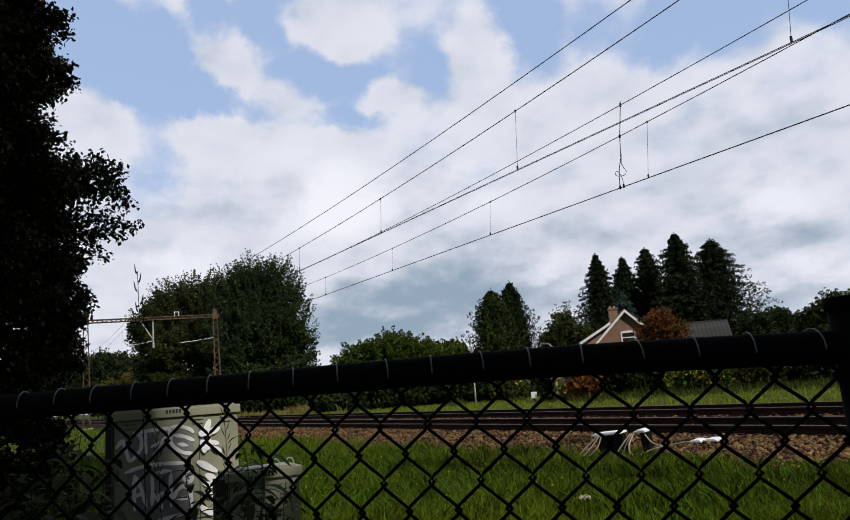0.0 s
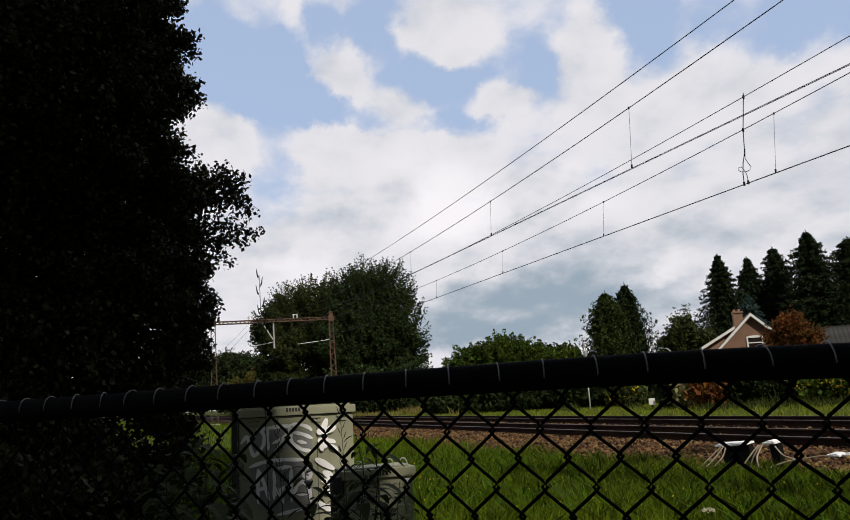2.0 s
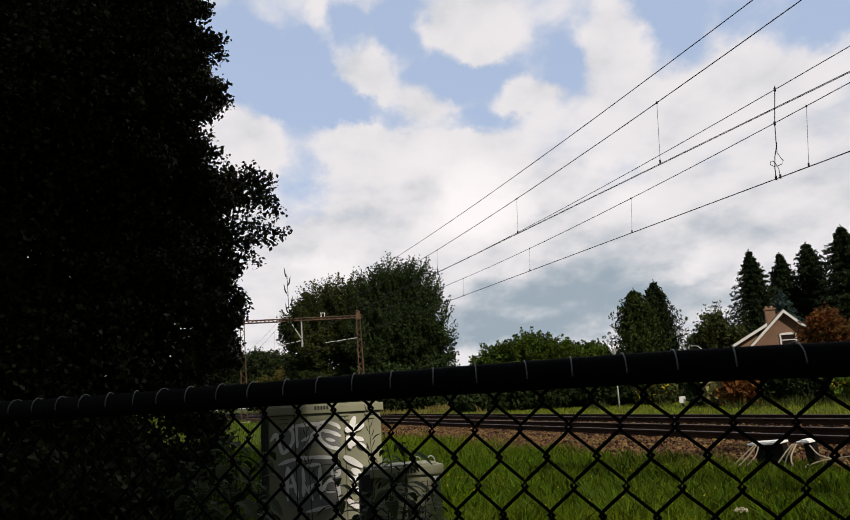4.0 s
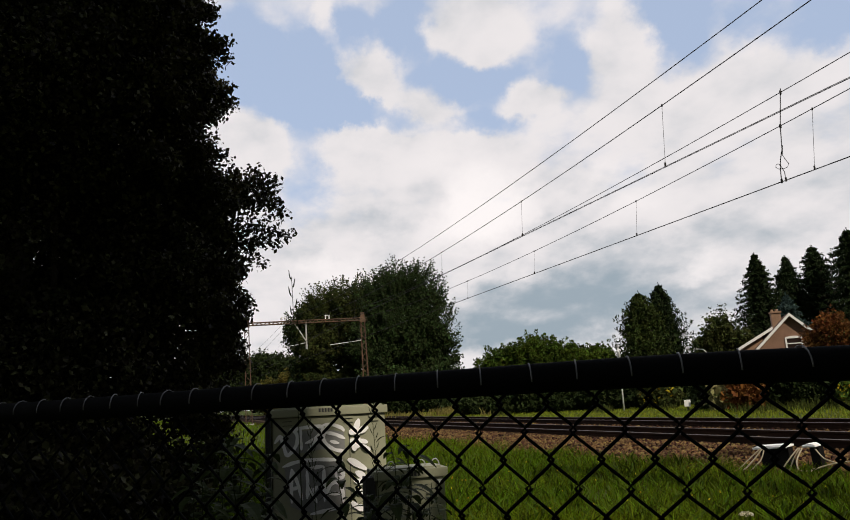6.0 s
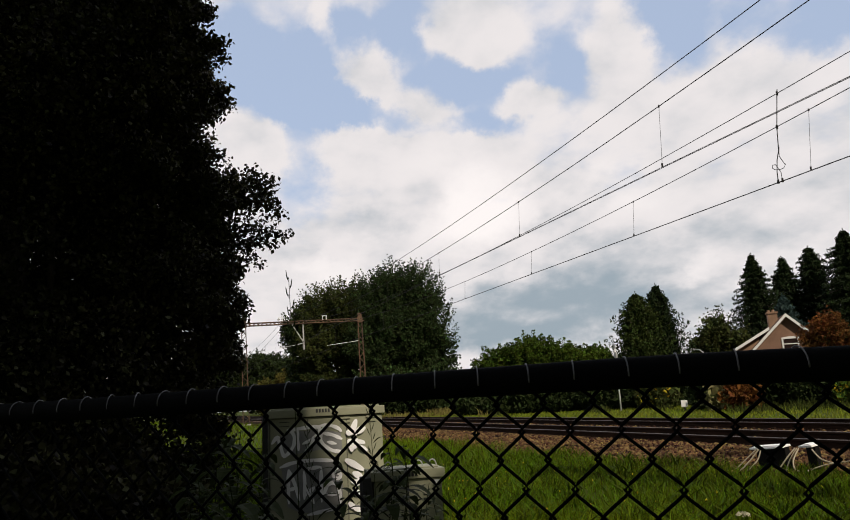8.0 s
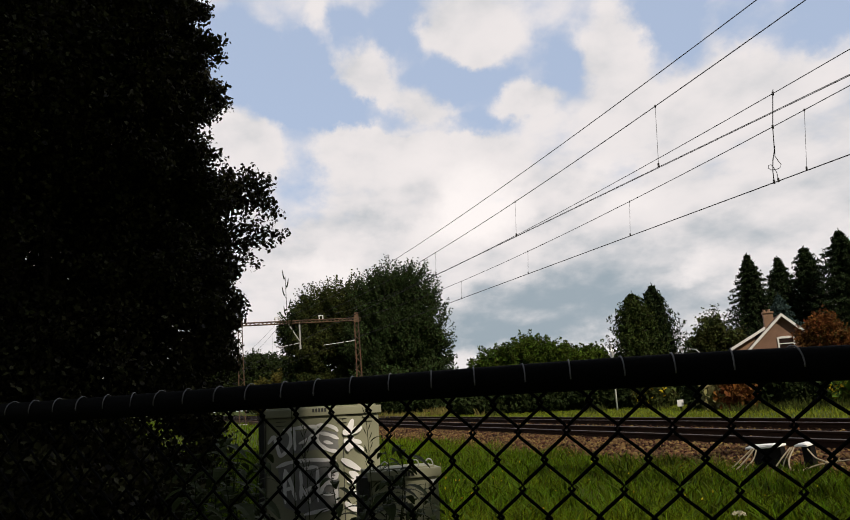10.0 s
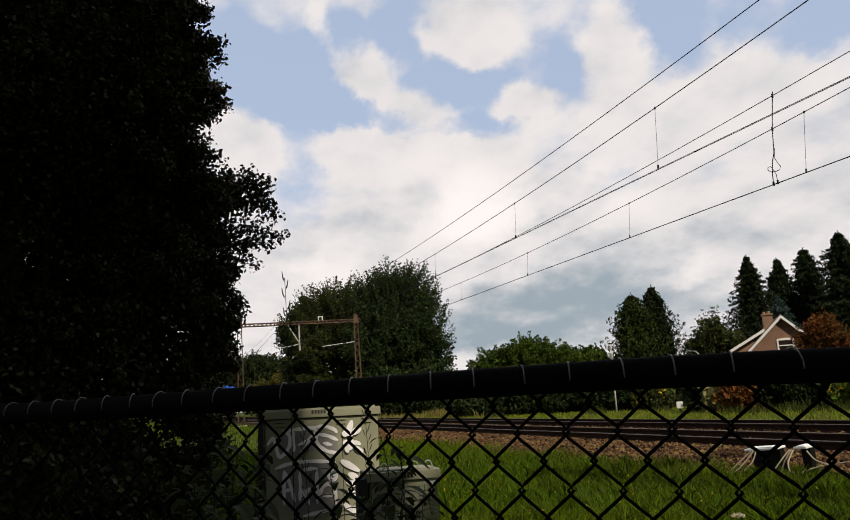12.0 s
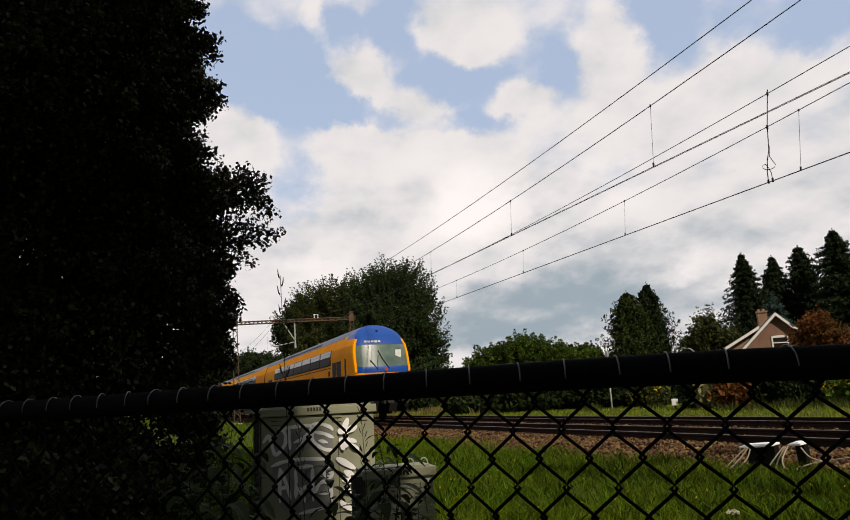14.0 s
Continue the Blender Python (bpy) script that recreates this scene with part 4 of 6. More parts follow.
def lobe_points(lobes, n, g, inner=0.35):
    """Points on and in a set of ellipsoid lobes (x, y, z, radius across, radius up), mostly near the skin."""
    vol = np.array([l[3] ** 2 for l in lobes])
    pick = g.choice(len(lobes), n, p=vol / vol.sum())
    d = g.normal(0, 1, (n, 3))
    d /= np.linalg.norm(d, axis=1)[:, None]
    r = np.where(g.uniform(0, 1, n) < inner, g.uniform(0.3, 0.85, n), g.uniform(0.82, 1.06, n))
    L = np.array(lobes)[pick]
    wob = np.array([0.86 + 0.28 * noise.noise((a * 2.2 + q, b * 2.2, c * 2.2)) for (a, b, c), q in zip(d, pick)])
    return L[:, :3] + d * (r * wob)[:, None] * np.stack([L[:, 3], L[:, 3], L[:, 4]], 1)


def trunk(parent, height, r, limbs, g, lean=0.03, mat="bark"):
    bm = bmesh.new()
    pts = [(lean * height * (k / 6) ** 2 * math.sin(k), lean * height * math.cos(k * 1.3) * k / 6, height * k / 6 - (0.2 if k == 0 else 0)) for k in range(7)]
    tube(bm, pts, r, 9, r2=r * 0.35)
    part("trunk", bm, mat, parent, smooth=True)
    for e in limbs:
        k = g.uniform(0.3, 0.85)
        b = Vector((0, 0, height * k))
        e = Vector(e)
        mid = b.lerp(e, 0.5) + Vector((g.uniform(-0.2, 0.2), g.uniform(-0.2, 0.2), 0.08 * (e - b).length))
        bm = bmesh.new()
        tube(bm, [b, b.lerp(mid, 0.5) + Vector((0, 0, 0.04)), mid, e], r * 0.38, 6, r2=r * 0.06)
        part("limb", bm, mat, parent, smooth=True)


def broadleaf(name, az, dist, lobes, mat, label, category="tree", size=0.32, clusters=420, per=16, spread=0.42, seed=1, stem=0.25, trunk_h=None, ratio=0.6, mat2=None, shoots=0):
    """Tree or shrub. Lobes are given across the line of sight, in depth, and up, from its foot."""
    g = np.random.default_rng(seed)
    p = polar(az, dist)
    t = thing(name, pose(p.x, p.y, 0, 0, 0, -az), label, category)
    lobes = [(x, y, z, r, q) for x, y, z, r, q in lobes]
    top = max(l[2] for l in lobes)
    trunk(t, trunk_h or top, stem, [(l[0], l[1], l[2]) for l in lobes[:8]], g)
    c = lobe_points(lobes, int(clusters * 1.7), g, 0.15)
    clump = np.array([noise.noise((q[0] / (spread * 4.2), q[1] / (spread * 4.2), q[2] / (spread * 4.2) + seed)) for q in c])
    c = c[clump > g.uniform(-0.5, 0.2, len(c))]
    c[:, 2] = np.maximum(c[:, 2], 0.15)
    # every sprig points outwards and up, thick at its foot and thin at its tip
    heart_z = np.interp(c[:, 2], (0, top), (0.3 * top, 0.75 * top))
    way = c - np.stack([0 * heart_z, 0 * heart_z, heart_z], 1)
    way = way / (np.linalg.norm(way, axis=1)[:, None] + 0.1) + (0, 0, 0.55) + g.normal(0, 0.25, c.shape)
    reach = spread * (3.0 if shoots else 1.7) * g.uniform(0.5, 1.3, len(c))[:, None]
    sprig = np.concatenate([c + way * reach * q for q in (-0.35, 0.0, 0.35, 0.7)])
    sprig[:, 2] = np.maximum(sprig[:, 2], 0.1)
    leaves("crown", sprig, np.repeat((0.75 * spread, 0.62 * spread, 0.42 * spread, 0.2 * spread), len(c)), max(5, per * 5 // 8), size * 0.76, mat, t, ratio, flat=0.7, seed=seed + 1)
    # a dense heart, so that the sky does not show through
    heart = lobe_points([(x, y, z, r * 0.8, q * 0.8) for x, y, z, r, q in lobes], clusters, g, 0.6)
    heart[:, 2] = np.maximum(heart[:, 2], 0.15)
    leaves("inner_foliage", heart, spread * 0.9, 15, size * 1.6, mat, t, 0.8, seed=seed + 5)
    if shoots:
        # upright shoots along the top and the shoulders
        base = lobe_points(lobes, shoots * 4, g, 0.0)
        base = base[np.argsort(-(base[:, 2] + g.uniform(-7, 7, len(base))))][:shoots]
        way = base * (1, 1, 0)
        way = way / (np.linalg.norm(way, axis=1)[:, None] + 0.5) * 0.55 + (0, 0, 1)
        pts = np.concatenate([base + g.normal(0, 0.05, (shoots, 3)) + way * q for q in np.linspace(-0.2, 1.6, 7)])
        leaves("shoot_growth", pts, np.repeat(np.linspace(0.17, 0.04, 7), shoots), 5, size * 0.8, mat, t, 0.5, flat=1.2, seed=seed + 6)
    if mat2:
        c = lobe_points(lobes, clusters // (2 if mat2 == "leaf_flower" else 4), g, 0.05)
        c[:, 2] = np.maximum(c[:, 2], 0.2)
        leaves("crown_tip", c, spread * 0.7, per + 6, size * 0.7, mat2, t, ratio, seed=seed + 2)
    return t


def conifer(name, az, dist, h, r, mat, label, seed=1, foot=0.6, size=0.34, power=0.85, branches=230, droop=0.18, cards=11, tip=0.0):
    """Conical tree: whorls of drooping branches set with sprays of needles."""
    g = np.random.default_rng(seed)
    p = polar(az, dist)
    t = thing(name, pose(p.x, p.y, 0, 0, 0, -az), label, "conifer tree")
    bm = bmesh.new()
    tube(bm, [(0, 0, -0.2), (0.02 * h * 0.3, 0, h * 0.5), (0, 0, h * 0.98)], 0.018 * h, 8, r2=0.02)
    part("trunk", bm, "bark", t, smooth=True)
    C, S = [], []
    wood = bmesh.new()
    layered = droop > 0.1
    for k in range(branches):
        f = (k + g.uniform(0, 1)) / branches
        z = foot + (h - foot) * (1 - (1 - f) ** 1.15)
        if layered:
            z += 0.16 * (round(z / 0.62) * 0.62 - z) * 2
        L = r * max(0.015, (1 - (z - foot) / (h - foot))) ** power * (g.uniform(0.45, 1.12) if layered else g.uniform(0.6, 1.1)) * (1 + 0.32 * noise.noise((1.6 * math.cos(k * 2.39996), 1.6 * math.sin(k * 2.39996), z * 0.55 + seed)))
        a = k * 2.39996 + g.uniform(-0.4, 0.4)
        n0 = max(3, int(cards * (0.35 + 0.65 * L / r)))
        for s in range(n0):
            q = (s + g.uniform(0.3, 1.0)) / n0
            rise = -droop * L * q ** 1.3 + 0.22 * L * max(0, q - 0.7) if layered else 0.55 * L * q * q
            C.append((math.cos(a) * L * q, math.sin(a) * L * q, z + rise))
            S.append(0.05 + 0.10 * (1 - q) + 0.02 * L)
        if k % 4 == 0:
            tube(wood, [(0, 0, z), (math.cos(a) * L * 0.5, math.sin(a) * L * 0.5, z - droop * L * 0.3), (math.cos(a) * L * 0.95, math.sin(a) * L * 0.95, z - droop * L * 0.9)], 0.035, 4, r2=0.01)
    part("branch_mass", wood, "bark", t)["kind"] = "stuff"
    leaves("needle_mass", C, S, 7, size, mat, t, 0.34, flat=0.0 if layered else 0.9, seed=seed + 3)
    leaves("leader", [(0, 0, h - 0.5 + 0.13 * k) for k in range(8)], 0.03, 4, size * 0.7, mat, t, 0.25, flat=2.0, seed=seed + 4)
    heart = [(0, 0, foot + (h - foot) * q) for q in np.linspace(0.02, 0.9, 110)]
    leaves("inner_needle_mass", heart, [0.08 + (0.20 if layered else 0.27) * r * (1 - q) ** power for q in np.linspace(0.02, 0.9, 110)], 20, 0.5, mat, t, 0.6, seed=seed + 5)
    return t


def shrub_lobes(w, h, n, seed):
    g = np.random.default_rng(seed)
    out = []
    for k in range(n):
        x = -w / 2 + w * (k + 0.5) / n
        e = 1 - 0.45 * abs(2 * (k + 0.5) / n - 1) ** 2
        hh = h * e * g.uniform(0.8, 1.05)
        rr = max(0.5, min(w / n * 0.95, hh * 0.6))
        out += [(x, g.uniform(-0.5, 0.5), hh - rr * 0.75, rr, rr * 0.8), (x + g.uniform(-.3, .3), g.uniform(-0.6, 0.3), hh * 0.35, rr * 1.05, hh * 0.42)]
    return out


# the large trees behind the portal
broadleaf("large_tree", -70.9, 88, [(-0.4, 0, 15.2, 3.0, 2.8), (-2.6, 0, 13.0, 3.2, 4), (2.1, 0, 13.8, 3.2, 4), (-3.4, 0, 8, 4.0, 4), (2.9, -.5, 9.6, 3.7, 4), (0, -1, 9, 4, 4.5), (3.9, 0, 6.2, 3.2, 3.6), (-2, -1, 4, 4, 4),
                                   (2, -1, 3.6, 4.2, 3.6), (4.7, 0, 3.4, 2.5, 3.0)],
          "leaf_big", "tall dark green rounded tree behind the catenary portal", size=0.27, clusters=1500, per=24, spread=0.30, seed=11, stem=0.45, shoots=850)
broadleaf("large_tree", -75.7, 96, [(0, 0, 14.6, 3.2, 3), (-2.8, 0, 13.4, 3.0, 3.4), (2.6, 0, 14.2, 3.0, 3.6), (-3.6, 0, 8.6, 3.2, 4), (0, -.5, 8, 3.6, 4), (3, 0, 7, 3.6, 4), (0, 0, 3.5, 4.5, 3.5), (-3.4, 0, 3.4, 3, 3), (-1.4, 0.3, 11.0, 3.2, 3.0), (1.6, 0.3, 11.0, 3.0, 3.0)],
          "leaf_olive", "tall olive green tree with a rounded crown", size=0.27, clusters=1100, per=24, spread=0.30, seed=12, stem=0.4, mat2="leaf_big", shoots=420)
broadleaf("large_tree", -78.6, 100, [(0.4, 0, 13.2, 2.2, 3), (-1.2, 0, 11, 2.2, 3.8), (1.6, 0, 9.6, 2.6, 3.8), (0, 0, 4.6, 3.4, 4.4)],
          "leaf_big", "dark green tree in the far row", size=0.36, clusters=520, per=18, spread=0.4, seed=13, stem=0.35, mat2="leaf_olive")
broadleaf("shrub", -80.2, 125, shrub_lobes(8.0, 7.2, 3, 4), "leaf_yellow", "yellowing green shrub by the line", "shrub", size=0.36, clusters=900, spread=0.5, seed=14, stem=0.15, mat2="leaf_olive")
broadleaf("dark_tree", -82.0, 140, [(0, 0, 9.6, 3.4, 2.6), (-3.6, 0, 8.6, 3.2, 2.8), (3.4, 0, 8.4, 3.0, 2.8), (0, 0, 4.4, 5.0, 4.0), (-5, 0, 4.2, 3.6, 3.8), (5, 0, 4.2, 3.6, 3.8)], "leaf_dark", "dark green tree at the end of the line", size=0.4, clusters=900, per=14, spread=0.5, seed=36, stem=0.3)
broadleaf("shrub", -77.2, 102, shrub_lobes(9.2, 5.8, 4, 5), "leaf_dark", "dark green shrub below the trees", "shrub", size=0.28, clusters=420, spread=0.4, seed=15, stem=0.1)
broadleaf("shrub", -72.6, 74, shrub_lobes(11, 4.0, 6, 6), "leaf_dark", "dark green undergrowth below the tall tree", "shrub", size=0.3, clusters=600, spread=0.4, seed=16, stem=0.1)
broadleaf("shrub", -66.4, 100, shrub_lobes(7, 2.6, 5, 7), "leaf_dark", "low bluish green shrub far off", "shrub", size=0.3, clusters=240, spread=0.35, seed=17, stem=0.08)
broadleaf("broad_bush", -60.7, 66, [(0, 0, 4.7, 3.3, 1.9), (-2.7, 0, 4.0, 2.6, 1.8), (2.9, 0, 4.1, 2.7, 1.7), (-4.4, 0, 2.6, 1.8, 1.8), (5.4, 0, 3.9, 2.0, 1.6), (0, -1, 2.4, 3.6, 2.2), (3.4, -1, 2, 3, 2), (-3, -1, 2, 2.6, 1.9)],
          "leaf_bright", "broad bright green bush with a flat domed top", "bush", size=0.22, clusters=1500, per=22, spread=0.27, seed=18, stem=0.2)
broadleaf("broad_bush", -55.9, 72, [(0, 0, 4.2, 2.2, 1.5), (-2, 0, 3.6, 2, 1.5), (2, 0, 3.2, 2, 1.6), (0, 0, 1.8, 3, 1.8)],
          "leaf_bright", "green bush in the hedge", "bush", size=0.28, clusters=320, per=18, spread=0.3, seed=19, stem=0.15)

# conifers
conifer("cypress", -52.25, 60, 8.7, 3.5, "needle_light", "dense yellowish green cypress beside a taller one", 21, 0.2, 0.26, 0.62, 560, 0.05)
conifer("cypress", -50.7, 62, 9.5, 3.2, "needle", "dense dark green cypress in the hedge row", 22, 0.2, 0.26, 0.66, 540, 0.02)
conifer("spruce", -43.7, 84, 14.8, 6.4, "needle", "tall dark green spruce behind the house", 23, 0.6, 0.34, 0.76, 700, 0.30)
conifer("spruce", -41.7, 88, 14.7, 6.6, "needle", "tall dark green spruce behind the house", 24, 0.6, 0.34, 0.74, 660, 0.26)
conifer("spruce", -39.9, 88, 15.5, 6.6, "needle", "tall dark green spruce behind the house", 25, 0.6, 0.34, 0.64, 700, 0.26)
conifer("spruce", -37.6, 84, 16.1, 6.6, "needle", "tallest dark green spruce with a bare top", 26, 0.6, 0.34, 0.62, 780, 0.24)
conifer("spruce", -35.1, 86, 15.2, 8.2, "needle", "broad dark green spruce behind the barn", 27, 0.6, 0.34, 0.58, 920, 0.22)
conifer("blue_spruce", -42.0, 74, 9.0, 4.0, "needle_blue", "blue-grey spruce behind the chimney", 28, 0.6, 0.26, 0.7, 380)
broadleaf("small_tree", -46.7, 72, [(0, 0, 6.4, 1.7, 1.6), (-1.2, 0, 5.0, 1.6, 1.6), (1.2, 0, 5.0, 1.7, 1.6), (0, 0, 3, 2.4, 2)], "leaf_olive", "thin olive green tree with some bare twigs", size=0.24, clusters=300, per=10, spread=0.4, seed=31, stem=0.14)
broadleaf("autumn_tree", -39.5, 61, [(0, 0, 5.0, 1.2, 1.2), (-.8, 0, 4.0, 1.2, 1.2), (1.0, 0, 3.9, 1.3, 1.2), (0.2, 0, 2.6, 1.7, 1.4)], "leaf_orange", "small tree with orange-brown autumn leaves", size=0.20, clusters=300, per=12, spread=0.3, seed=32, stem=0.12, mat2="leaf_olive")
broadleaf("dark_tree", -31.4, 74, [(0, 0, 4.6, 1.7, 1.4), (-2.0, 0, 4.4, 1.8, 1.5), (2.0, 0, 3.9, 1.6, 1.5), (0, 0, 2.4, 3.4, 2.2)], "leaf_big", "dark green tree beside the barn", size=0.27, clusters=700, per=18, spread=0.36, seed=33, stem=0.2)
broadleaf("dark_tree", -27.4, 66, [(0, 0, 5.0, 1.8, 1.4), (-1.8, 0, 4.0, 1.5, 1.6), (2.2, 0, 5.0, 2.0, 1.6), (0, 0, 2.2, 3.2, 2.2)], "leaf_olive", "olive green tree with thin twigs", size=0.24, clusters=560, per=14, spread=0.38, seed=34, stem=0.2)

# the garden hedge beyond the far meadow
HEDGE = ((-64.4, 60, 5.0, 2.4, "leaf_dark", 0), (-61.0, 57, 5.0, 2.2, "leaf_dark", 0), (-57.5, 57, 5.5, 2.6, "leaf_dark", 0), (-54.2, 56, 4.0, 2.6, "leaf_dark", "leaf_olive"), (-51.4, 54, 1.9, 1.9, "leaf_olive", "leaf_flower"),
         (-50.6, 58, 1.8, 2.6, "leaf_dark", 0), (-48.6, 58, 2.6, 2.9, "leaf_dark", 0), (-46.5, 54, 1.9, 2.2, "leaf_cream", "leaf_olive"), (-45.6, 52.5, 1.0, 1.7, "leaf_orange", "leaf_olive"), (-47.6, 58, 2.0, 2.8, "leaf_dark", 0), (-45.3, 58, 1.7, 2.6, "leaf_dark", 0), (-43.6, 57, 3.2, 2.9, "leaf_dark", 0),
         (-40.9, 57, 3.0, 2.7, "leaf_dark", "leaf_olive"), (-39.0, 58, 3.0, 2.9, "leaf_dark", 0), (-37.2, 54, 2.6, 2.1, "leaf_bright", "leaf_flower"), (-36.0, 56, 1.8, 2.3, "leaf_bright", 0), (-36.6, 60, 4.0, 3.0, "leaf_dark", 0), (-33.4, 56, 3.8, 2.7, "leaf_yellow", "leaf_orange"),
         (-30.6, 57, 3.4, 2.9, "leaf_dark", 0), (-27.6, 57, 4.0, 3.0, "leaf_olive", "leaf_dark"), (-24.2, 57, 4.0, 3.0, "leaf_dark", 0))
for i, (a, d, w, h, m1, m2) in enumerate(HEDGE):
    near = 0.70 if a > -48 else 0.88
    d, w, h = d * near, w * near, 1.2 + (h - 1.2) * near
    word = {"leaf_dark": "dark green", "leaf_olive": "olive green", "leaf_orange": "rusty brown", "leaf_bright": "fresh green", "leaf_yellow": "yellow-brown", "leaf_cream": "cream and green variegated"}[m1]
    extra = {"leaf_flower": " with yellow flowers", "leaf_yellow": " with yellowing tips", "leaf_olive": " with lighter shoots", "leaf_orange": " with russet tips", "leaf_dark": " with dark patches", 0: ""}[m2]
    broadleaf("garden_shrub", a, d, shrub_lobes(w, h, max(2, int(w)), 40 + i), m1, word + " garden shrub" + extra + " in the hedge", "shrub", size=0.22, clusters=int(70 * w), per=14, spread=0.28, seed=60 + i, stem=0.06, mat2=m2 or None)

# distant woods
for i, (a0, a1, d, h) in enumerate(((-92, -79, 190, 17), (-69, -58, 260, 10), (-58, -20, 240, 9), (-20, 20, 160, 10))):
    g = np.random.default_rng(90 + i)
    k = int((a1 - a0) * (90 if i == 0 else 40))
    az_, dd = g.uniform(a0, a1, k), d + g.uniform(-10, 10, k)
    hh = h * (0.75 + 0.25 * np.array([noise.noise((a * 1.1, 3.3 * i, 0)) for a in az_])) * g.uniform(0.05, 1, k) ** 0.6
    c = np.stack([np.sin(np.radians(az_)) * dd, np.cos(np.radians(az_)) * dd, np.maximum(hh, 0.5)], 1)
    ob = leaves("far_woods", c, 0.9, 16, 1.0, "leaf_dark", None, 0.7, seed=95 + i)
    tagged(ob, "dark green line of distant woods on the horizon", "woods", kind="stuff")


# the tree beside the camera
def near_tree():
    az = -100.0
    p = polar(az, 8.2)
    t = thing("near_tree", pose(p.x, p.y, 0, 0, 0, -az), "tall dark leafy oak standing in deep shade by the fence", "tree")
    outer = [(0.15, 0, 6.9, 1.55, 1.5), (0.33, 0.2, 5.5, 1.70, 1.2), (0.1, 0, 4.3, 1.72, 1.1), (1.75, 0.1, 3.68, 0.62, 0.20), (1.5, 0.1, 3.16, 0.70, 0.13), (1.1, 0.1, 3.5, 0.95, 0.55), (1.05, 0.2, 2.7, 1.15, 0.62), (0.7, 0, 1.9, 1.55, 0.8), (0.5, -0.3, 0.7, 1.65, 1.0), (-1.6, 0.2, 3.0, 2.2, 2.4),
             (-1.8, 0.2, 6.0, 2.3, 2.2), (-0.6, 0, 8.6, 2.0, 1.4), (-3.4, 0, 4.0, 2.2, 3.0), (-2.6, 0.4, 1.4, 2.0, 1.6), (-1.0, 0.6, 5, 2, 2), (-0.8, 0.6, 2.4, 2, 2)]
    filling = [(0.4, 0.4, 3.4, 1.4, 1.1), (-0.6, 0.7, 4.2, 2.1, 2.0), (-0.5, 0.9, 6.4, 2.0, 2.0), (-0.9, 0.9, 7.6, 1.8, 1.6), (0.40, 0.0, 5.0, 1.62, 1.2), (0.2, 0, 6.1, 1.62, 1.2), (0.15, 0.1, 4.1, 1.65, 0.8), (0.3, 0.0, 4.75, 1.75, 0.75), (1.0, 0.1, 2.2, 1.3, 0.8), (1.0, -0.5, 0.5, 1.25, 0.6), (0.4, -1.2, 0.6, 1.3, 0.8), (-1.6, -1.0, 0.8, 2.0, 1.0), (-1.2, -0.4, 1.5, 1.6, 0.7), (0.3, -0.3, 1.5, 1.3, 0.9), (-0.6, 0.0, 1.6, 1.4, 0.9)]
    lobes = outer + filling
    g = np.random.default_rng(5)
    trunk(t, 8.2, 0.24, [(l[0] * 0.9, l[1], l[2]) for l in lobes[:10]], g)
    c = lobe_points(lobes, 9500, g, 0.2)
    c = c[c[:, 2] > 0.05]
    # leafy branches that stand out of the crown: each a bent stem with side twigs, each twig ending in a rosette of leaves
    rosettes = []
    wood = bmesh.new()

    def branch(foot_, tip_, side=7, rise=0.12):
        a, b = Vector(foot_), Vector(tip_)
        bow = a.lerp(b, 0.5) + Vector((0, 0, rise * (b - a).length))
        pts = [a, a.lerp(bow, 0.6), bow, bow.lerp(b, 0.55), b]
        tube(wood, pts, 0.012, 5, r2=0.003)
        for k in range(side):
            q = (k + g.uniform(0.2, 0.9)) / side
            p0 = a.lerp(bow, q * 2) if q < 0.5 else bow.lerp(b, q * 2 - 1)
            reach = (b - a).length * (0.34 - 0.2 * q) + 0.05
            d = ((b - a).normalized() + Vector(g.normal(0, 0.75, 3)) + Vector((0, 0, 0.15))).normalized()
            p1 = p0 + d * reach
            tube(wood, [p0, p0.lerp(p1, 0.5) + Vector((0, 0, 0.01)), p1], 0.004, 4, r2=0.002)
            rosettes.extend([tuple(p0.lerp(p1, f)) for f in (0.35, 0.7, 1.0)])
        rosettes.append(tuple(b))

    # the two boughs that reach furthest, and shorter ones up the crown's edge
    for z0, x1, z1, nn in ((3.40, 2.74, 3.76, 15), (3.46, 2.66, 3.88, 14), (3.42, 2.76, 3.66, 15), (3.42, 2.5, 3.70, 13), (3.08, 2.72, 3.13, 15), (3.04, 2.6, 3.20, 14), (3.4, 2.3, 3.96, 10), (3.0, 2.2, 2.98, 9), (3.08, 2.62, 3.10, 10),
                           (4.1, 1.98, 4.50, 11), (4.0, 1.92, 4.3, 9), (4.9, 1.9, 5.75, 10), (5.0, 2.0, 5.55, 10), (5.7, 1.8, 6.3, 10), (6.2, 1.5, 6.95, 10), (2.3, 2.2, 2.75, 9), (2.0, 2.1, 2.2, 9), (1.6, 2.1, 1.75, 9), (1.3, 2.15, 1.4, 9)):
        branch((1.0, 0.1, z0), (x1, 0.1 + g.uniform(-0.25, 0.25), z1), nn)
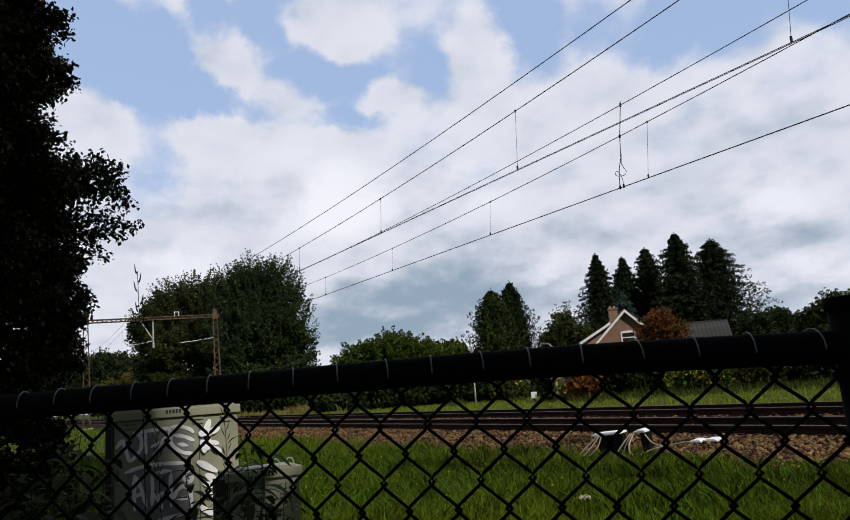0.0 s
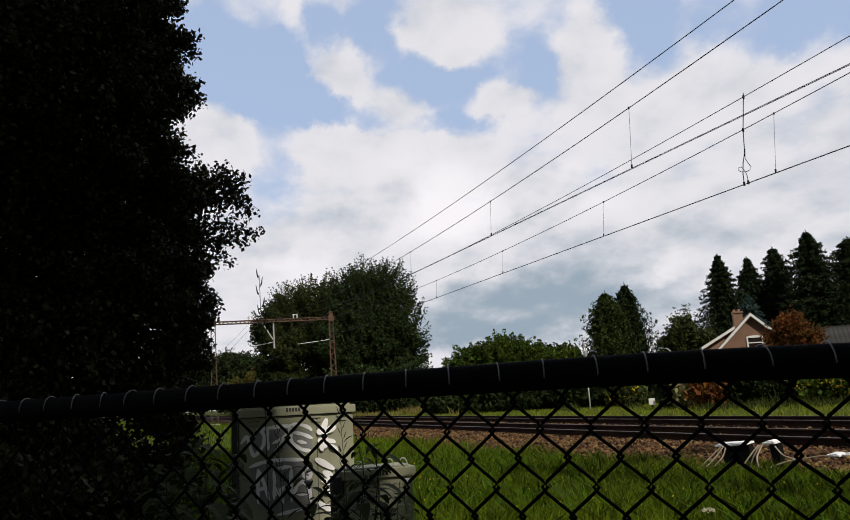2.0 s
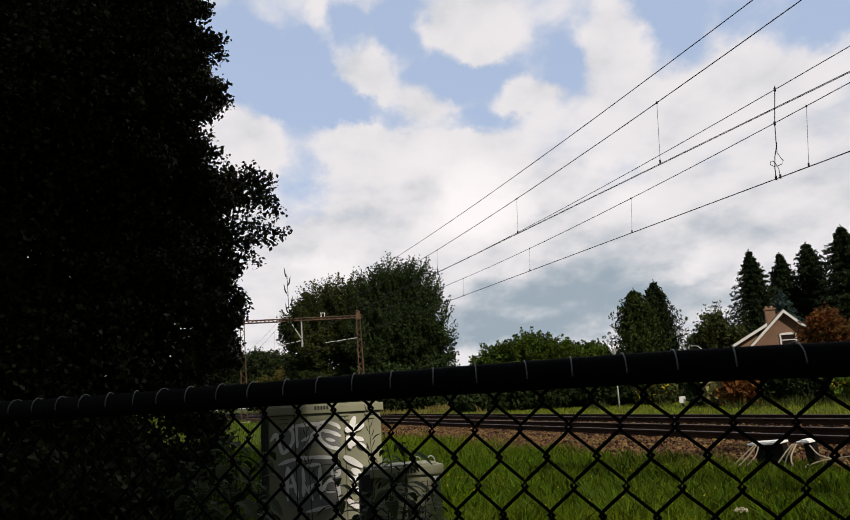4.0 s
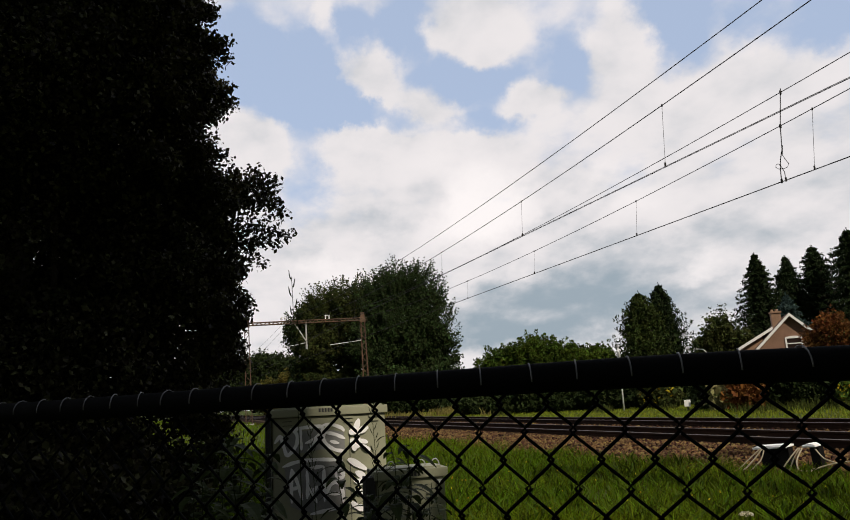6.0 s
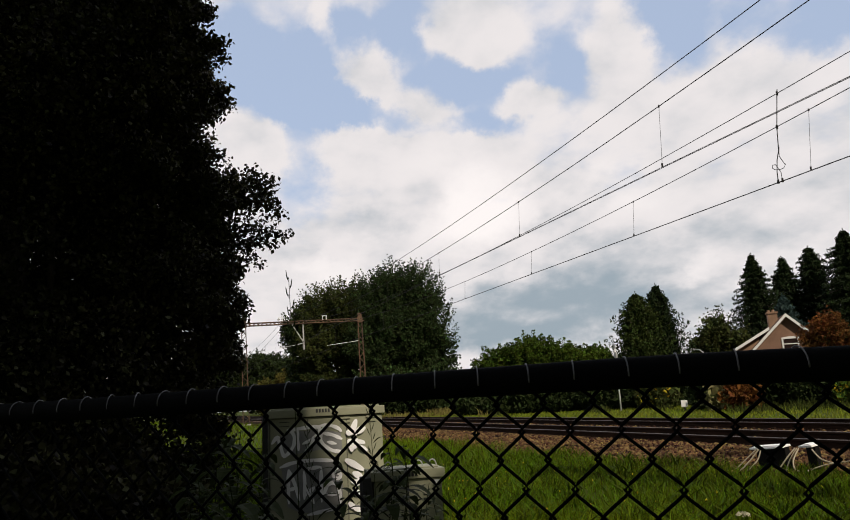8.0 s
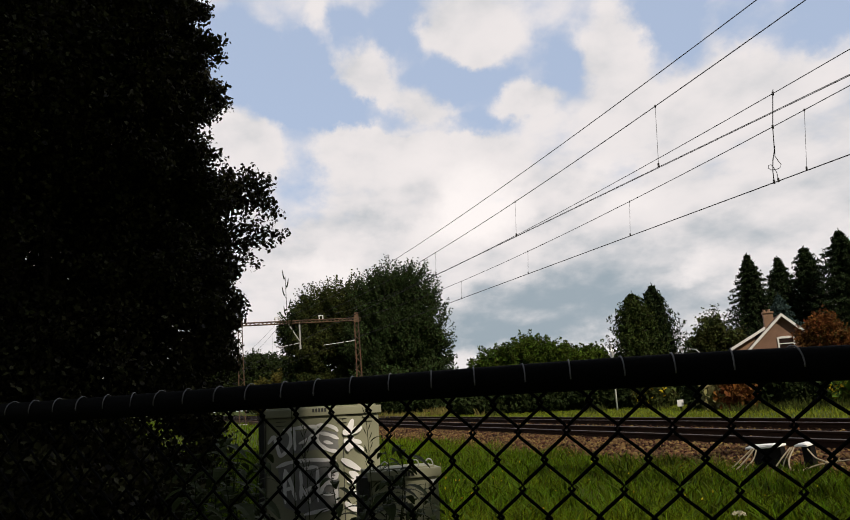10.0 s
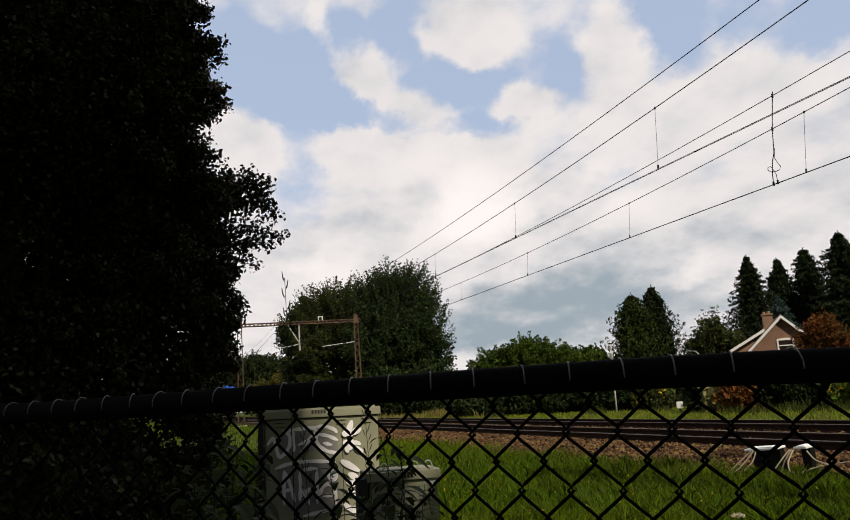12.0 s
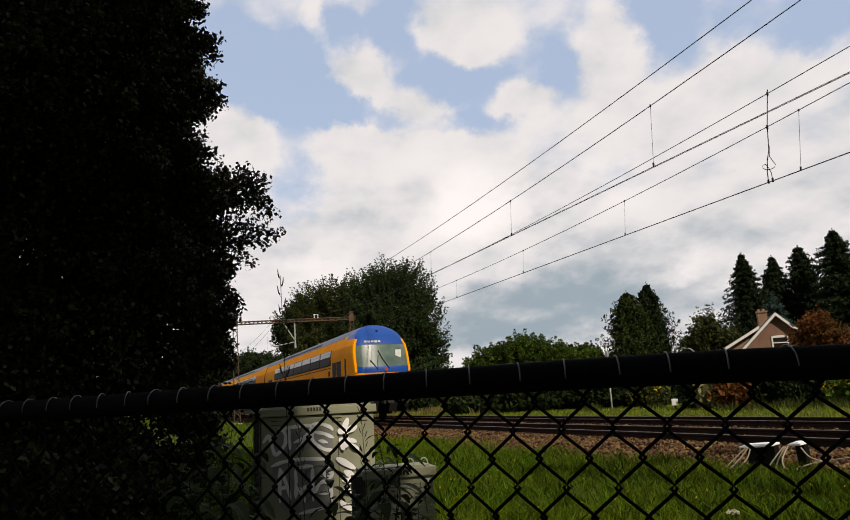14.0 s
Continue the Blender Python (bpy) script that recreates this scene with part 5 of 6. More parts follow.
    for k in range(230):
        l = lobes[(0, 1, 2, 5, 6, 7, 8, 20, 21, 23, 24)[g.integers(0, 11)]]
        a = g.uniform(-1.1, 1.1)
        d = Vector((math.cos(a), g.uniform(-0.9, 0.4), math.sin(a))).normalized()
        b = Vector(l[:3]) + Vector((d.x * l[3], d.y * l[3], d.z * l[4])) * 0.82
        e = b + (d + Vector((0, 0, 0.2))) * g.uniform(0.15, 0.5)
        branch(b, e, 5)
    part("twig_mass", wood, "bark", t)["kind"] = "stuff"
    # leaves sit in loose bunches with gaps between, not evenly
    bunch = np.array([noise.noise((p[0] * 2.6, p[1] * 2.6, p[2] * 2.6)) for p in c])
    c = c[bunch > g.uniform(-0.55, 0.12, len(c))]
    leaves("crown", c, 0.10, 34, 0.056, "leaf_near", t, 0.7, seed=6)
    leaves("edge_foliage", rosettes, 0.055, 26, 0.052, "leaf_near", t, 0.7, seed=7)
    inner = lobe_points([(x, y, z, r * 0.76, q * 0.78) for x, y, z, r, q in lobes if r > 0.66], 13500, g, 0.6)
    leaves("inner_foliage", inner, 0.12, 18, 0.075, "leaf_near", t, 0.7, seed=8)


near_tree()
# unseen tall tree, added to shade the fence, the cabinets and part of the oak
SHADE = ((0.8, 0.3, 9.5, 3.0, 2.4), (0.8, 0.2, 12.0, 2.1, 1.5), (0.7, 0.0, 15.0, 1.2, 1.0), (-1.0, 0.2, 12.0, 1.6, 1.9), (2.4, 0.5, 10.2, 2.1, 2.0), (5.0, 1.0, 7.2, 2.3, 1.5), (3.4, 0.2, 8.0, 2.0, 1.5),
         (3.0, 2.85, 7.75, 0.42, 0.48), (2.5, 2.2, 8.7, 0.52, 0.62), (1.9, 1.7, 8.9, 0.5, 0.6), (3.0, 2.3, 8.7, 0.5, 0.6), (0.2, -1.2, 13, 2.6, 3.0), (2.0, 3.2, 11.4, 1.25, 1.6), (1.5, 4.0, 13.6, 1.3, 1.7), (2.0, 5.6, 18.6, 1.6, 3.2))
foot = polar(63, 3.35)
turned = [((x - foot.x) * math.cos(radians(63)) - (y - foot.y) * math.sin(radians(63)), (x - foot.x) * math.sin(radians(63)) + (y - foot.y) * math.cos(radians(63)), z, r, q) for x, y, z, r, q in SHADE]
broadleaf("shade_tree", 63, 3.35, turned, "leaf_near", "unseen tall tree added to shade the fence and cabinets", size=0.24, clusters=3200, per=14, spread=0.3, seed=41, stem=0.3)


# ---- house and barn ----
def house():
    p = polar(-42.02, 65)
    t = thing("house", pose(p.x, p.y, 0, 0, 0, 42.02 + 8), "red-brown brick house with white verge boards and a chimney", "house")
    top, eave, hw, dep = 6.7, 3.0, 3.75, 9.0
    bm = bmesh.new()
    prism(bm, [(-hw + 0.25, 0), (hw - 0.25, 0), (hw - 0.25, eave + 0.1), (0, top - 0.22), (-hw + 0.25, eave + 0.1)], 0, dep)
    part("wall", bm, "brick", t, "red-brown brick gable wall")
    for s in (-1, 1):
        bm = bmesh.new()
        prism(bm, [(0, top - 0.2), (0, top), (s * hw, eave), (s * hw, eave - 0.2)], -0.3, dep + 0.3)
        part("roof", bm, "tile", t, "brown tiled roof slope")
        bm = bmesh.new()
        prism(bm, [(0, top - 0.24), (0, top + 0.03), (s * (hw + 0.05), eave + 0.0), (s * (hw + 0.05), eave - 0.27)], -0.36, -0.302)
        part("verge_board", bm, "white", t, "white verge board")
        for r in range(12):
            f0, f1 = r / 12, (r + 1) / 12
            bm = bmesh.new()
            a, b = (s * hw * f0, top + (eave - top) * f0), (s * hw * f1, top + (eave - top) * f1)
            prism(bm, [(a[0], a[1] + 0.005), (a[0], a[1] + 0.03), (b[0], b[1] + 0.07), (b[0], b[1] + 0.005)], -0.28, dep + 0.28)
            part("tile_course", bm, "tile", t)
    # side wing with a flatter roof
    bm = bmesh.new()
    prism(bm, [(-3.95, 0), (-3.0, 0), (-2.0, 5.0), (-3.8, 4.1), (-3.95, 4.0)], 1.2, dep)
    part("wing_wall", bm, "brick", t, "brick side wing")
    bm = bmesh.new()
    prism(bm, [(-1.2, 5.55), (-1.2, 5.75), (-4.05, 4.15), (-4.05, 3.95)], 0.9, dep)
    part("wing_roof", bm, "tile", t, "brown tiled wing roof")
    bm = bmesh.new()
    prism(bm, [(-1.2, 5.55), (-1.2, 5.80), (-4.1, 4.18), (-4.1, 3.93)], 0.82, 0.898)
    part("verge_board", bm, "white", t, "white verge board")
    bm = bmesh.new()
    box(bm, (-1.1, 1.6, 5.6), (-0.35, 2.4, 7.05), bevel=0.02)
    box(bm, (-1.16, 1.53, 6.95), (-0.29, 2.47, 7.1), bevel=0.02)
    for x in (-0.95, -0.6):
        tube(bm, [(x, 2.0, 7.1), (x, 2.0, 7.3)], 0.11, 8)
    part("chimney", bm, "brick", t, "brick chimney with two pots")
    w = part("window", *window_frame(), t, "white window with an arched top")
    w.matrix_local = pose(0.12, -0.02, 3.5)
    bm = bmesh.new()
    box(bm, (-0.56, 0.0, 0.05), (0.56, 0.03, 1.2))
    part("pane", bm, "glass", w).matrix_local = pose(0, 0.012, 0)
    bm = bmesh.new()
    box(bm, (-0.66, -0.1, -0.12), (0.66, 0.02, -0.02))
    part("sill", bm, "concrete", w)
    bm = bmesh.new()
    prism(bm, [(0.66 * math.cos(math.pi * k / 10), 1.24 + 0.12 * math.sin(math.pi * k / 10)) for k in range(11)] + [(0.55 * math.cos(math.pi * k / 10), 1.22 + 0.06 * math.sin(math.pi * k / 10)) for k in range(10, -1, -1)], -0.03, 0.02)
    part("lintel", bm, "white", w, "white arched lintel")


def window_frame():
    bm = bmesh.new()
    for lo, hi in (((-0.64, 0), (-0.52, 1.28)), ((0.52, 0), (0.64, 1.28)), ((-0.52, 0), (0.52, 0.09)), ((-0.52, 1.17), (0.52, 1.3)), ((-0.52, 0.72), (0.52, 0.80))):
        box(bm, (lo[0], -0.04, lo[1]), (hi[0], 0.01, hi[1]))
    return bm, "white"


def barn():
    p = polar(-36.9, 70)
    t = thing("barn", pose(p.x, p.y, 0, 0, 0, 36.9 + 4), "barn with a grey corrugated sheet roof", "barn")
    bm = bmesh.new()
    prism(bm, [(-4.5, 0), (2.6, 0), (2.6, 3.5), (-4.5, 3.5)], 0.3, 6)
    part("wall", bm, "brick", t, "dark brick wall")
    # corrugated sheets, one rib a piece, on both slopes
    bm = bmesh.new()
    n0 = 7
    prev = None
    for k in range(n0):
        x, dz = 0.36 * k / (n0 - 1), 0.035 * math.sin(math.pi * k / (n0 - 1))
        cur = [bm.verts.new((x, 0, dz)), bm.verts.new((x, 3.2, 2.05 + dz)), bm.verts.new((x, 3.2, 2.0)), bm.verts.new((x, 0, -0.05))]
        if prev:
            bm.faces.new((prev[0], cur[0], cur[1], prev[1]))
            bm.faces.new((prev[3], prev[2], cur[2], cur[3]))
            bm.faces.new((prev[3], cur[3], cur[0], prev[0]))
        prev = cur
    first = part("roof_sheet", bm, "sheet", t)
    first.matrix_local = pose(-4.9, -0.1, 3.45)
    for k in range(1, 22):
        again(first, pose(-4.9 + 0.36 * k, -0.1, 3.45))
    for k in range(22):
        again(first, pose(-4.54 + 0.36 * k, 6.3, 3.45, 0, 0, 180))
    bm = bmesh.new()
    prism(bm, [(-5, 5.42), (3.05, 5.42), (3.05, 5.56), (-5, 5.56)], 2.95, 3.25)
    part("ridge", bm, "sheet", t, "grey ridge capping")
    bm = bmesh.new()
    prism(bm, [(0.3, 3.4), (6.0, 3.4), (3.15, 5.3)], 2.58, 2.62, pose(0, 0, 0, 0, 0, 0) @ Matrix(((0, 1, 0, 0), (1, 0, 0, 0), (0, 0, 1, 0), (0, 0, 0, 1))))
    part("gable", bm, "brick", t)


house()
barn()


# ---- poles and markers beyond the tracks ----
def poles():
    p = polar(-54.2, 45)
    t = thing("signal_post", pose(p.x, p.y, 0), "thin white painted post with a small bracket in the meadow", "post")
    bm = bmesh.new()
    tube(bm, [(0, 0, -0.2), (0, 0, 3.75)], 0.045, 8)
    part("pole", bm, "white", t, smooth=True)
    bm = bmesh.new()
    box(bm, (-0.10, -0.06, 3.2), (0.12, 0.06, 3.55), bevel=0.02)
    part("bracket", bm, "steel_pale", t)
    bm = bmesh.new()
    tube(bm, [(0, 0, 3.75), (0, 0, 3.95)], 0.07, 8)
    part("cap", bm, "steel_pale", t)
    p = polar(-49.6, 40)
    t = thing("marker_box", pose(p.x, p.y, 0, 0, 0, 49.6), "small white marker box in the grass before the hedge", "marker")
    bm = bmesh.new()
    box(bm, (-0.16, -0.1, 0.22), (0.16, 0.1, 0.56), bevel=0.03)
    part("body", bm, "white", t)
    bm = bmesh.new()
    tube(bm, [(0, 0, -0.2), (0, 0, 0.2)], 0.05, 6)
    part("foot", bm, "under", t)
    p = polar(-47.75, 68)
    t = thing("street_lamp", pose(p.x, p.y, 0, 0, 0, 47.75), "pale grey street lamp with a curved arm", "street lamp")
    bm = bmesh.new()
    tube(bm, [(0, 0, -0.2), (0, 0, 3.8), (-0.08, 0, 4.15), (-0.35, 0, 4.42), (-0.8, 0, 4.52)], 0.06, 8, r2=0.04)
    part("pole", bm, "steel_pale", t, smooth=True)
    bm = bmesh.new()
    box(bm, (-1.75, -0.14, 4.42), (-0.75, 0.14, 4.62), bevel=0.06)
    part("lamp_head", bm, "steel_pale", t, "flat pale lamp head")
    for a, d, h in ((-58.4, 50, 0.6), (-56.9, 50, 0.95), (-55.9, 51, 0.75)):
        p = polar(a, d)
        t = thing("fence_stake", pose(p.x, p.y, 0, 2, 3, 0), "short weathered wooden stake in the meadow", "post", "wooden stakes in the meadow")
        bm = bmesh.new()
        box(bm, (-0.06, -0.06, -0.2), (0.06, 0.06, h), bevel=0.01)
        part("stake", bm, "bark", t)


poles()


# ---- weeds between the fence and the cabinets ----
def weed(az, dist, h, seed, leaf=0.11, n=16, label="dark leafy nettle-like weed by the fence", bend=0.08):
    g = np.random.default_rng(seed)
    p = polar(az, dist)
    t = thing("weed", pose(p.x, p.y, 0, 0, 0, g.uniform(0, 360)), label, "weed", "weeds by the fence")
    bm = bmesh.new()
    pts = [(bend * h * (k / 6) ** 2, 0.02 * math.sin(k * 1.7), h * k / 6) for k in range(7)]
    tube(bm, pts, 0.006, 5, r2=0.002)
    part("stem", bm, "stem", t)
    for k in range(n):
        f = 0.25 + 0.75 * (k + 0.5) / n
        z = h * f
        a = k * 2.4 + g.uniform(-0.3, 0.3)
        L = leaf * (1.15 - 0.6 * f) * g.uniform(0.8, 1.3)
        bm = bmesh.new()
        prev = None
        for s in range(6):
            q = s / 5
            w = L * 0.19 * math.sin(math.pi * min(1, q * 0.85 + 0.12)) ** 0.8
            x, zz = L * q, L * (0.45 * q - 0.75 * q * q)
            cur = (bm.verts.new((x, -w, zz + 0.15 * w)), bm.verts.new((x, 0, zz)), bm.verts.new((x, w, zz + 0.15 * w)))
            if prev:
                bm.faces.new((prev[0], cur[0], cur[1], prev[1])), bm.faces.new((prev[1], cur[1], cur[2], prev[2]))
            prev = cur
        o = part("leaf", bm, "stem", t)
        o.matrix_local = pose(bend * h * f * f, 0, z, 0, 0, math.degrees(a))


def grass_stalk(az, dist, h, seed, fat=1.0):
    g = np.random.default_rng(seed)
    p = polar(az, dist)
    t = thing("grass_stalk", pose(p.x, p.y, 0, 0, 0, -az), "tall thin grass stalk with a loose seed head", "grass stalk", "tall grass stalks")
    bm = bmesh.new()
    pts = [(-0.035 * (k / 8) ** 2 + 0.02, 0, h * k / 8) for k in range(9)]
    tube(bm, pts, 0.003, 5, r2=0.0012)
    part("stem", bm, "stem", t)
    for k in range(15):
        f = 1 - 0.022 * k * (1 + 0.15 * g.uniform(-1, 1))
        s = 1 if k % 2 else -1
        L = 0.012 + 0.0016 * k
        bm = bmesh.new()
        tube(bm, [(0, 0, 0), (s * L * 0.4, 0, L * 0.7), (s * L * 0.55, 0, L)], 0.0008, 4)
        for q in (0.75, 1.0):
            tube(bm, [(s * L * 0.5 * q, 0, L * q), (s * (L * 0.55 * q + 0.004), 0, L * q + 0.011), (s * (L * 0.55 * q + 0.008), 0, L * q + 0.024 * fat)], 0.0024 * fat, 5, r2=0.0008)
        part("spikelet", bm, "stem", t).matrix_local = pose(-0.035 * f * f + 0.02, 0, h * f - 0.02, 0, 0, g.uniform(-40, 40))


WEEDS = ((-83.6, 4.0, 1.10, 1), (-82.9, 4.2, 1.0, 2), (-84.6, 4.3, 0.95, 3), (-81.9, 3.9, 0.72, 4), (-80.3, 4.3, 0.55, 5), (-78.6, 4.0, 0.60, 6), (-75.6, 4.2, 0.92, 7), (-74.6, 4.4, 0.70, 8), (-72.0, 4.3, 1.02, 9),
                   (-71.2, 4.5, 0.92, 10), (-73.2, 4.0, 0.80, 11), (-69.8, 4.6, 0.70, 12), (-86.0, 4.4, 0.8, 13), (-76.9, 3.8, 0.5, 14))
WEEDS_BEHIND = ((-68.2, 4.4, 0.62, 15), (-85.2, 4.6, 1.0, 16), (-87.0, 4.8, 0.9, 17), (-84.0, 4.9, 0.7, 18), (-79.4, 4.5, 0.5, 19), (-82.4, 4.6, 0.6, 20), (-74.0, 3.7, 0.62, 21), (-70.6, 3.8, 0.66, 22), (-83.2, 3.6, 1.08, 23), (-84.2, 3.8, 1.0, 24), (-82.6, 4.4, 0.9, 25), (-85.0, 3.9, 1.05, 26), (-84.8, 3.5, 0.8, 27), (-86.4, 4.0, 1.0, 28), (-71.6, 4.0, 0.98, 29), (-75.0, 4.0, 0.7, 30), (-77.8, 4.4, 0.42, 31))
for a, d, h, s in WEEDS + WEEDS_BEHIND:
    weed(a, d, h, s, label=("dark leafy nettle-like weed standing before the cabinets", "dark drooping weed by the fence")[s % 2], bend=0.05 + 0.02 * (s % 4), leaf=0.15 + 0.04 * (s % 3), n=18 + 6 * (s % 2))
grass_stalk(-79.6, 3.0, 1.745, 1, 1.5)
grass_stalk(-73.6, 3.6, 1.22, 2)
grass_stalk(-78.4, 3.4, 1.12, 3)


def umbel(az, dist, h):
    """A white umbel on a thin stalk."""
    p = polar(az, dist)
    t = thing("wild_carrot", pose(p.x, p.y, 0), "cream flat-topped wild carrot flower in the grass", "flower")
    bm = bmesh.new()
    tube(bm, [(0, 0, 0), (0.02, 0, h * 0.6), (0.03, 0, h)], 0.004, 5, r2=0.002)
    part("stem", bm, "stem", t)
    g = np.random.default_rng(3)
    c = [(0.03 + 0.05 * math.cos(a) * q, 0.05 * math.sin(a) * q, h + 0.03 - 0.02 * q) for a, q in zip(g.uniform(0, 6.3, 40), np.sqrt(g.uniform(0, 1, 40)))]
    leaves("flower_head", c, 0.006, 6, 0.010, "cream", t, 0.8, label="cream flower head", seed=4)


umbel(-46.8, 6.35, 0.19)

meadow()


# ---- the train ----
HALF = ((0.95, 1.30), (1.10, 1.42), (2.0, 1.43), (2.45, 1.43), (2.72, 1.43), (2.95, 1.43), (3.26, 1.42), (3.62, 1.36), (3.95, 1.22), (4.18, 1.10), (4.40, 0.90), (4.57, 0.58), (4.66, 0.2))


def nose(z):
    return 0.0 if z < 2.45 else -(z - 2.45) * 0.30 - max(0, z - 3.62) ** 2 * 0.75


def side_y(z):
    return float(np.interp(z, [a for a, _ in HALF], [b for _, b in HALF]))


def car_body(t, x0, length, cab):
    """Double-deck body shell; a car with a cab gets the sloping front."""
    bm = bmesh.new()
    ring = [(-y, z) for z, y in HALF] + [(y, z) for z, y in reversed(HALF)]
    xs = ((0.965, 0.0), (0.99, -0.14), (1.0, -0.5), (1.0, -1.9), (1.0, -length * 0.5), (1.0, -length)) if cab else ((0.97, 0.0), (1.0, -0.15), (1.0, -length * 0.5), (1.0, -length + 0.15), (0.97, -length))
    prev = None
    for i, (w, dx) in enumerate(xs):
        cur = [bm.verts.new((x0 + dx + (nose(z) * (1 if i < 3 else 0) if cab else 0), y * w, z)) for y, z in ring]
        if prev:
            for k in range(len(ring)):
                f = bm.faces.new((prev[k], prev[(k + 1) % len(ring)], cur[(k + 1) % len(ring)], cur[k]))
                zz = (ring[k][1] + ring[(k + 1) % len(ring)][1]) / 2
                f.material_index = (3 if zz < 1.05 else 0 if zz < 4.1 else 1)
                if cab and i <= 3 and zz > 3.95:
                    f.material_index = 2
        elif not cab:
            bm.faces.new(cur[::-1]).material_index = 3
        prev = cur
    bm.faces.new(prev).material_index = 3
    bmesh.ops.recalc_face_normals(bm, faces=bm.faces)
    part("car_body", bm, ("yellow", "roof", "blue", "under"), t, "yellow double-deck car body with a grey roof")


def front(t):
    """The sloping face: yellow frame, blue panels and a wide windscreen."""
    zs = [z for z, _ in HALF]

    def sheet(name, z0, z1, w0, w1, mat, label, out=0.0, thick=0.05):
        bm = bmesh.new()
        zz = sorted({z0, z1, *[z for z in zs if z0 < z < z1]})
        prev = None
        for z in zz:
            row = []
            for s in range(9):
                u = -1 + s / 4
                wz = side_y(z) * 0.965
                y = wz * np.interp(u, (-1, 1), (w0, w1))
                bulge = 0.16 * (1 - (y / 1.39) ** 2)
                row.append((nose(z) + bulge + out, y, z))
            a = [bm.verts.new(p) for p in row]
            b = [bm.verts.new((p[0] - thick, p[1], p[2])) for p in row]
            if prev:
                for s in range(8):
                    bm.faces.new((prev[0][s], prev[0][s + 1], a[s + 1], a[s])), bm.faces.new((prev[1][s + 1], prev[1][s], b[s], b[s + 1]))
                bm.faces.new((prev[0][0], a[0], b[0], prev[1][0])), bm.faces.new((a[8], prev[0][8], prev[1][8], b[8]))
            prev = (a, b)
        bmesh.ops.recalc_face_normals(bm, faces=bm.faces)
        return part(name, bm, mat, t, label, smooth=True)

    sheet("skirt", 0.45, 1.28, -0.9, 0.9, "box_black", "black skirt under the front", -0.05, 0.3)
    sheet("front_panel", 1.25, 2.26, -1.0, 1.0, "yellow", "yellow lower front", thick=0.25)
    sheet("front_frame", 2.30, 3.9, -1.0, -0.92, "yellow", "yellow edge of the front", 0.012, 0.25)
    sheet("front_frame", 2.30, 3.9, 0.92, 1.0, "yellow", "yellow edge of the front", 0.012, 0.25)
    sheet("blue_panel", 2.26, 2.56, -0.92, 0.92, "blue", "blue band below the windscreen", thick=0.2)
    sheet("windscreen", 2.56, 3.62, -0.93, 0.93, "cab_glass", "greenish windscreen", -0.015, 0.15)
    sheet("blue_panel", 3.62, 4.66, -1.0, 1.0, "blue", "blue domed cab roof", 0.0, 0.5)
    face = lambda y, z, out=0.02: (nose(z) + 0.16 * (1 - (y / 1.39) ** 2) + out, y, z)
    for pts in (((0.28, 2.45), (0.0, 2.9), (-0.18, 3.32)), ((-0.30, 2.42), (-0.25, 2.8), (-0.2, 3.1)), ((-0.30, 2.42), (-0.48, 2.7), (-0.62, 2.86))):
        bm = bmesh.new()
        tube(bm, [face(*p) for p in pts], 0.018, 5)
        part("wiper", bm, "under", t, "black wiper")
    bm = bmesh.new()
    box(bm, (nose(3.1) + 0.06, 0.68, 2.98), (nose(3.1) + 0.115, 0.98, 3.34), bevel=0.01)
    part("notice", bm, "insulator", t, "pale sheet behind the windscreen")
    bm = bmesh.new()
    tube(bm, [(0.02, 0.12, 2.41), (0.19, 0.12, 2.41)], 0.085, 12)
    part("marker_lamp", bm, "red", t, "small red-ringed lamp")
    for s in (-1, 1):
        bm = bmesh.new()
        tube(bm, [(0.0, s * 0.85, 1.55), (0.14, s * 0.85, 1.55)], 0.13, 12)
        part("headlight", bm, "insulator", t, "round headlight")
        bm = bmesh.new()
        tube(bm, [(0.05, s * 0.88, 1.02), (0.55, s * 0.88, 1.02)], 0.09, 8)
        tube(bm, [(0.55, s * 0.88, 1.02), (0.6, s * 0.88, 1.02)], 0.22, 12)
        part("buffer", bm, "under", t, "black buffer")
    bm = bmesh.new()
    box(bm, (-0.3, -0.25, 0.8), (0.75, 0.25, 1.15), bevel=0.05)
    tube(bm, [(0.5, 0, 0.95), (0.95, 0, 0.95)], 0.14, 8)
    part("coupler", bm, "under", t, "black coupler")
    # pale unreadable emblem on the blue dome, as plain bars
    for k in range(5):
        bm = bmesh.new()
        z = 3.76
        y = -0.80 + 0.17 * k
        lift = 0.16 * (1 - (y / 1.39) ** 2)
        box(bm, (nose(z) + lift - 0.02, y, z - 0.035 - 0.01 * (k % 2)), (nose(z) + lift + 0.012, y + 0.13, z + 0.05))
        part("marking_bar", bm, "insulator", t, "pale marking")
    bm = bmesh.new()
    box(bm, (nose(4.3) + 0.02, -0.05, 4.26), (nose(4.3) + 0.2, 0.05, 4.36), bevel=0.02)
    part("horn", bm, "under", t)


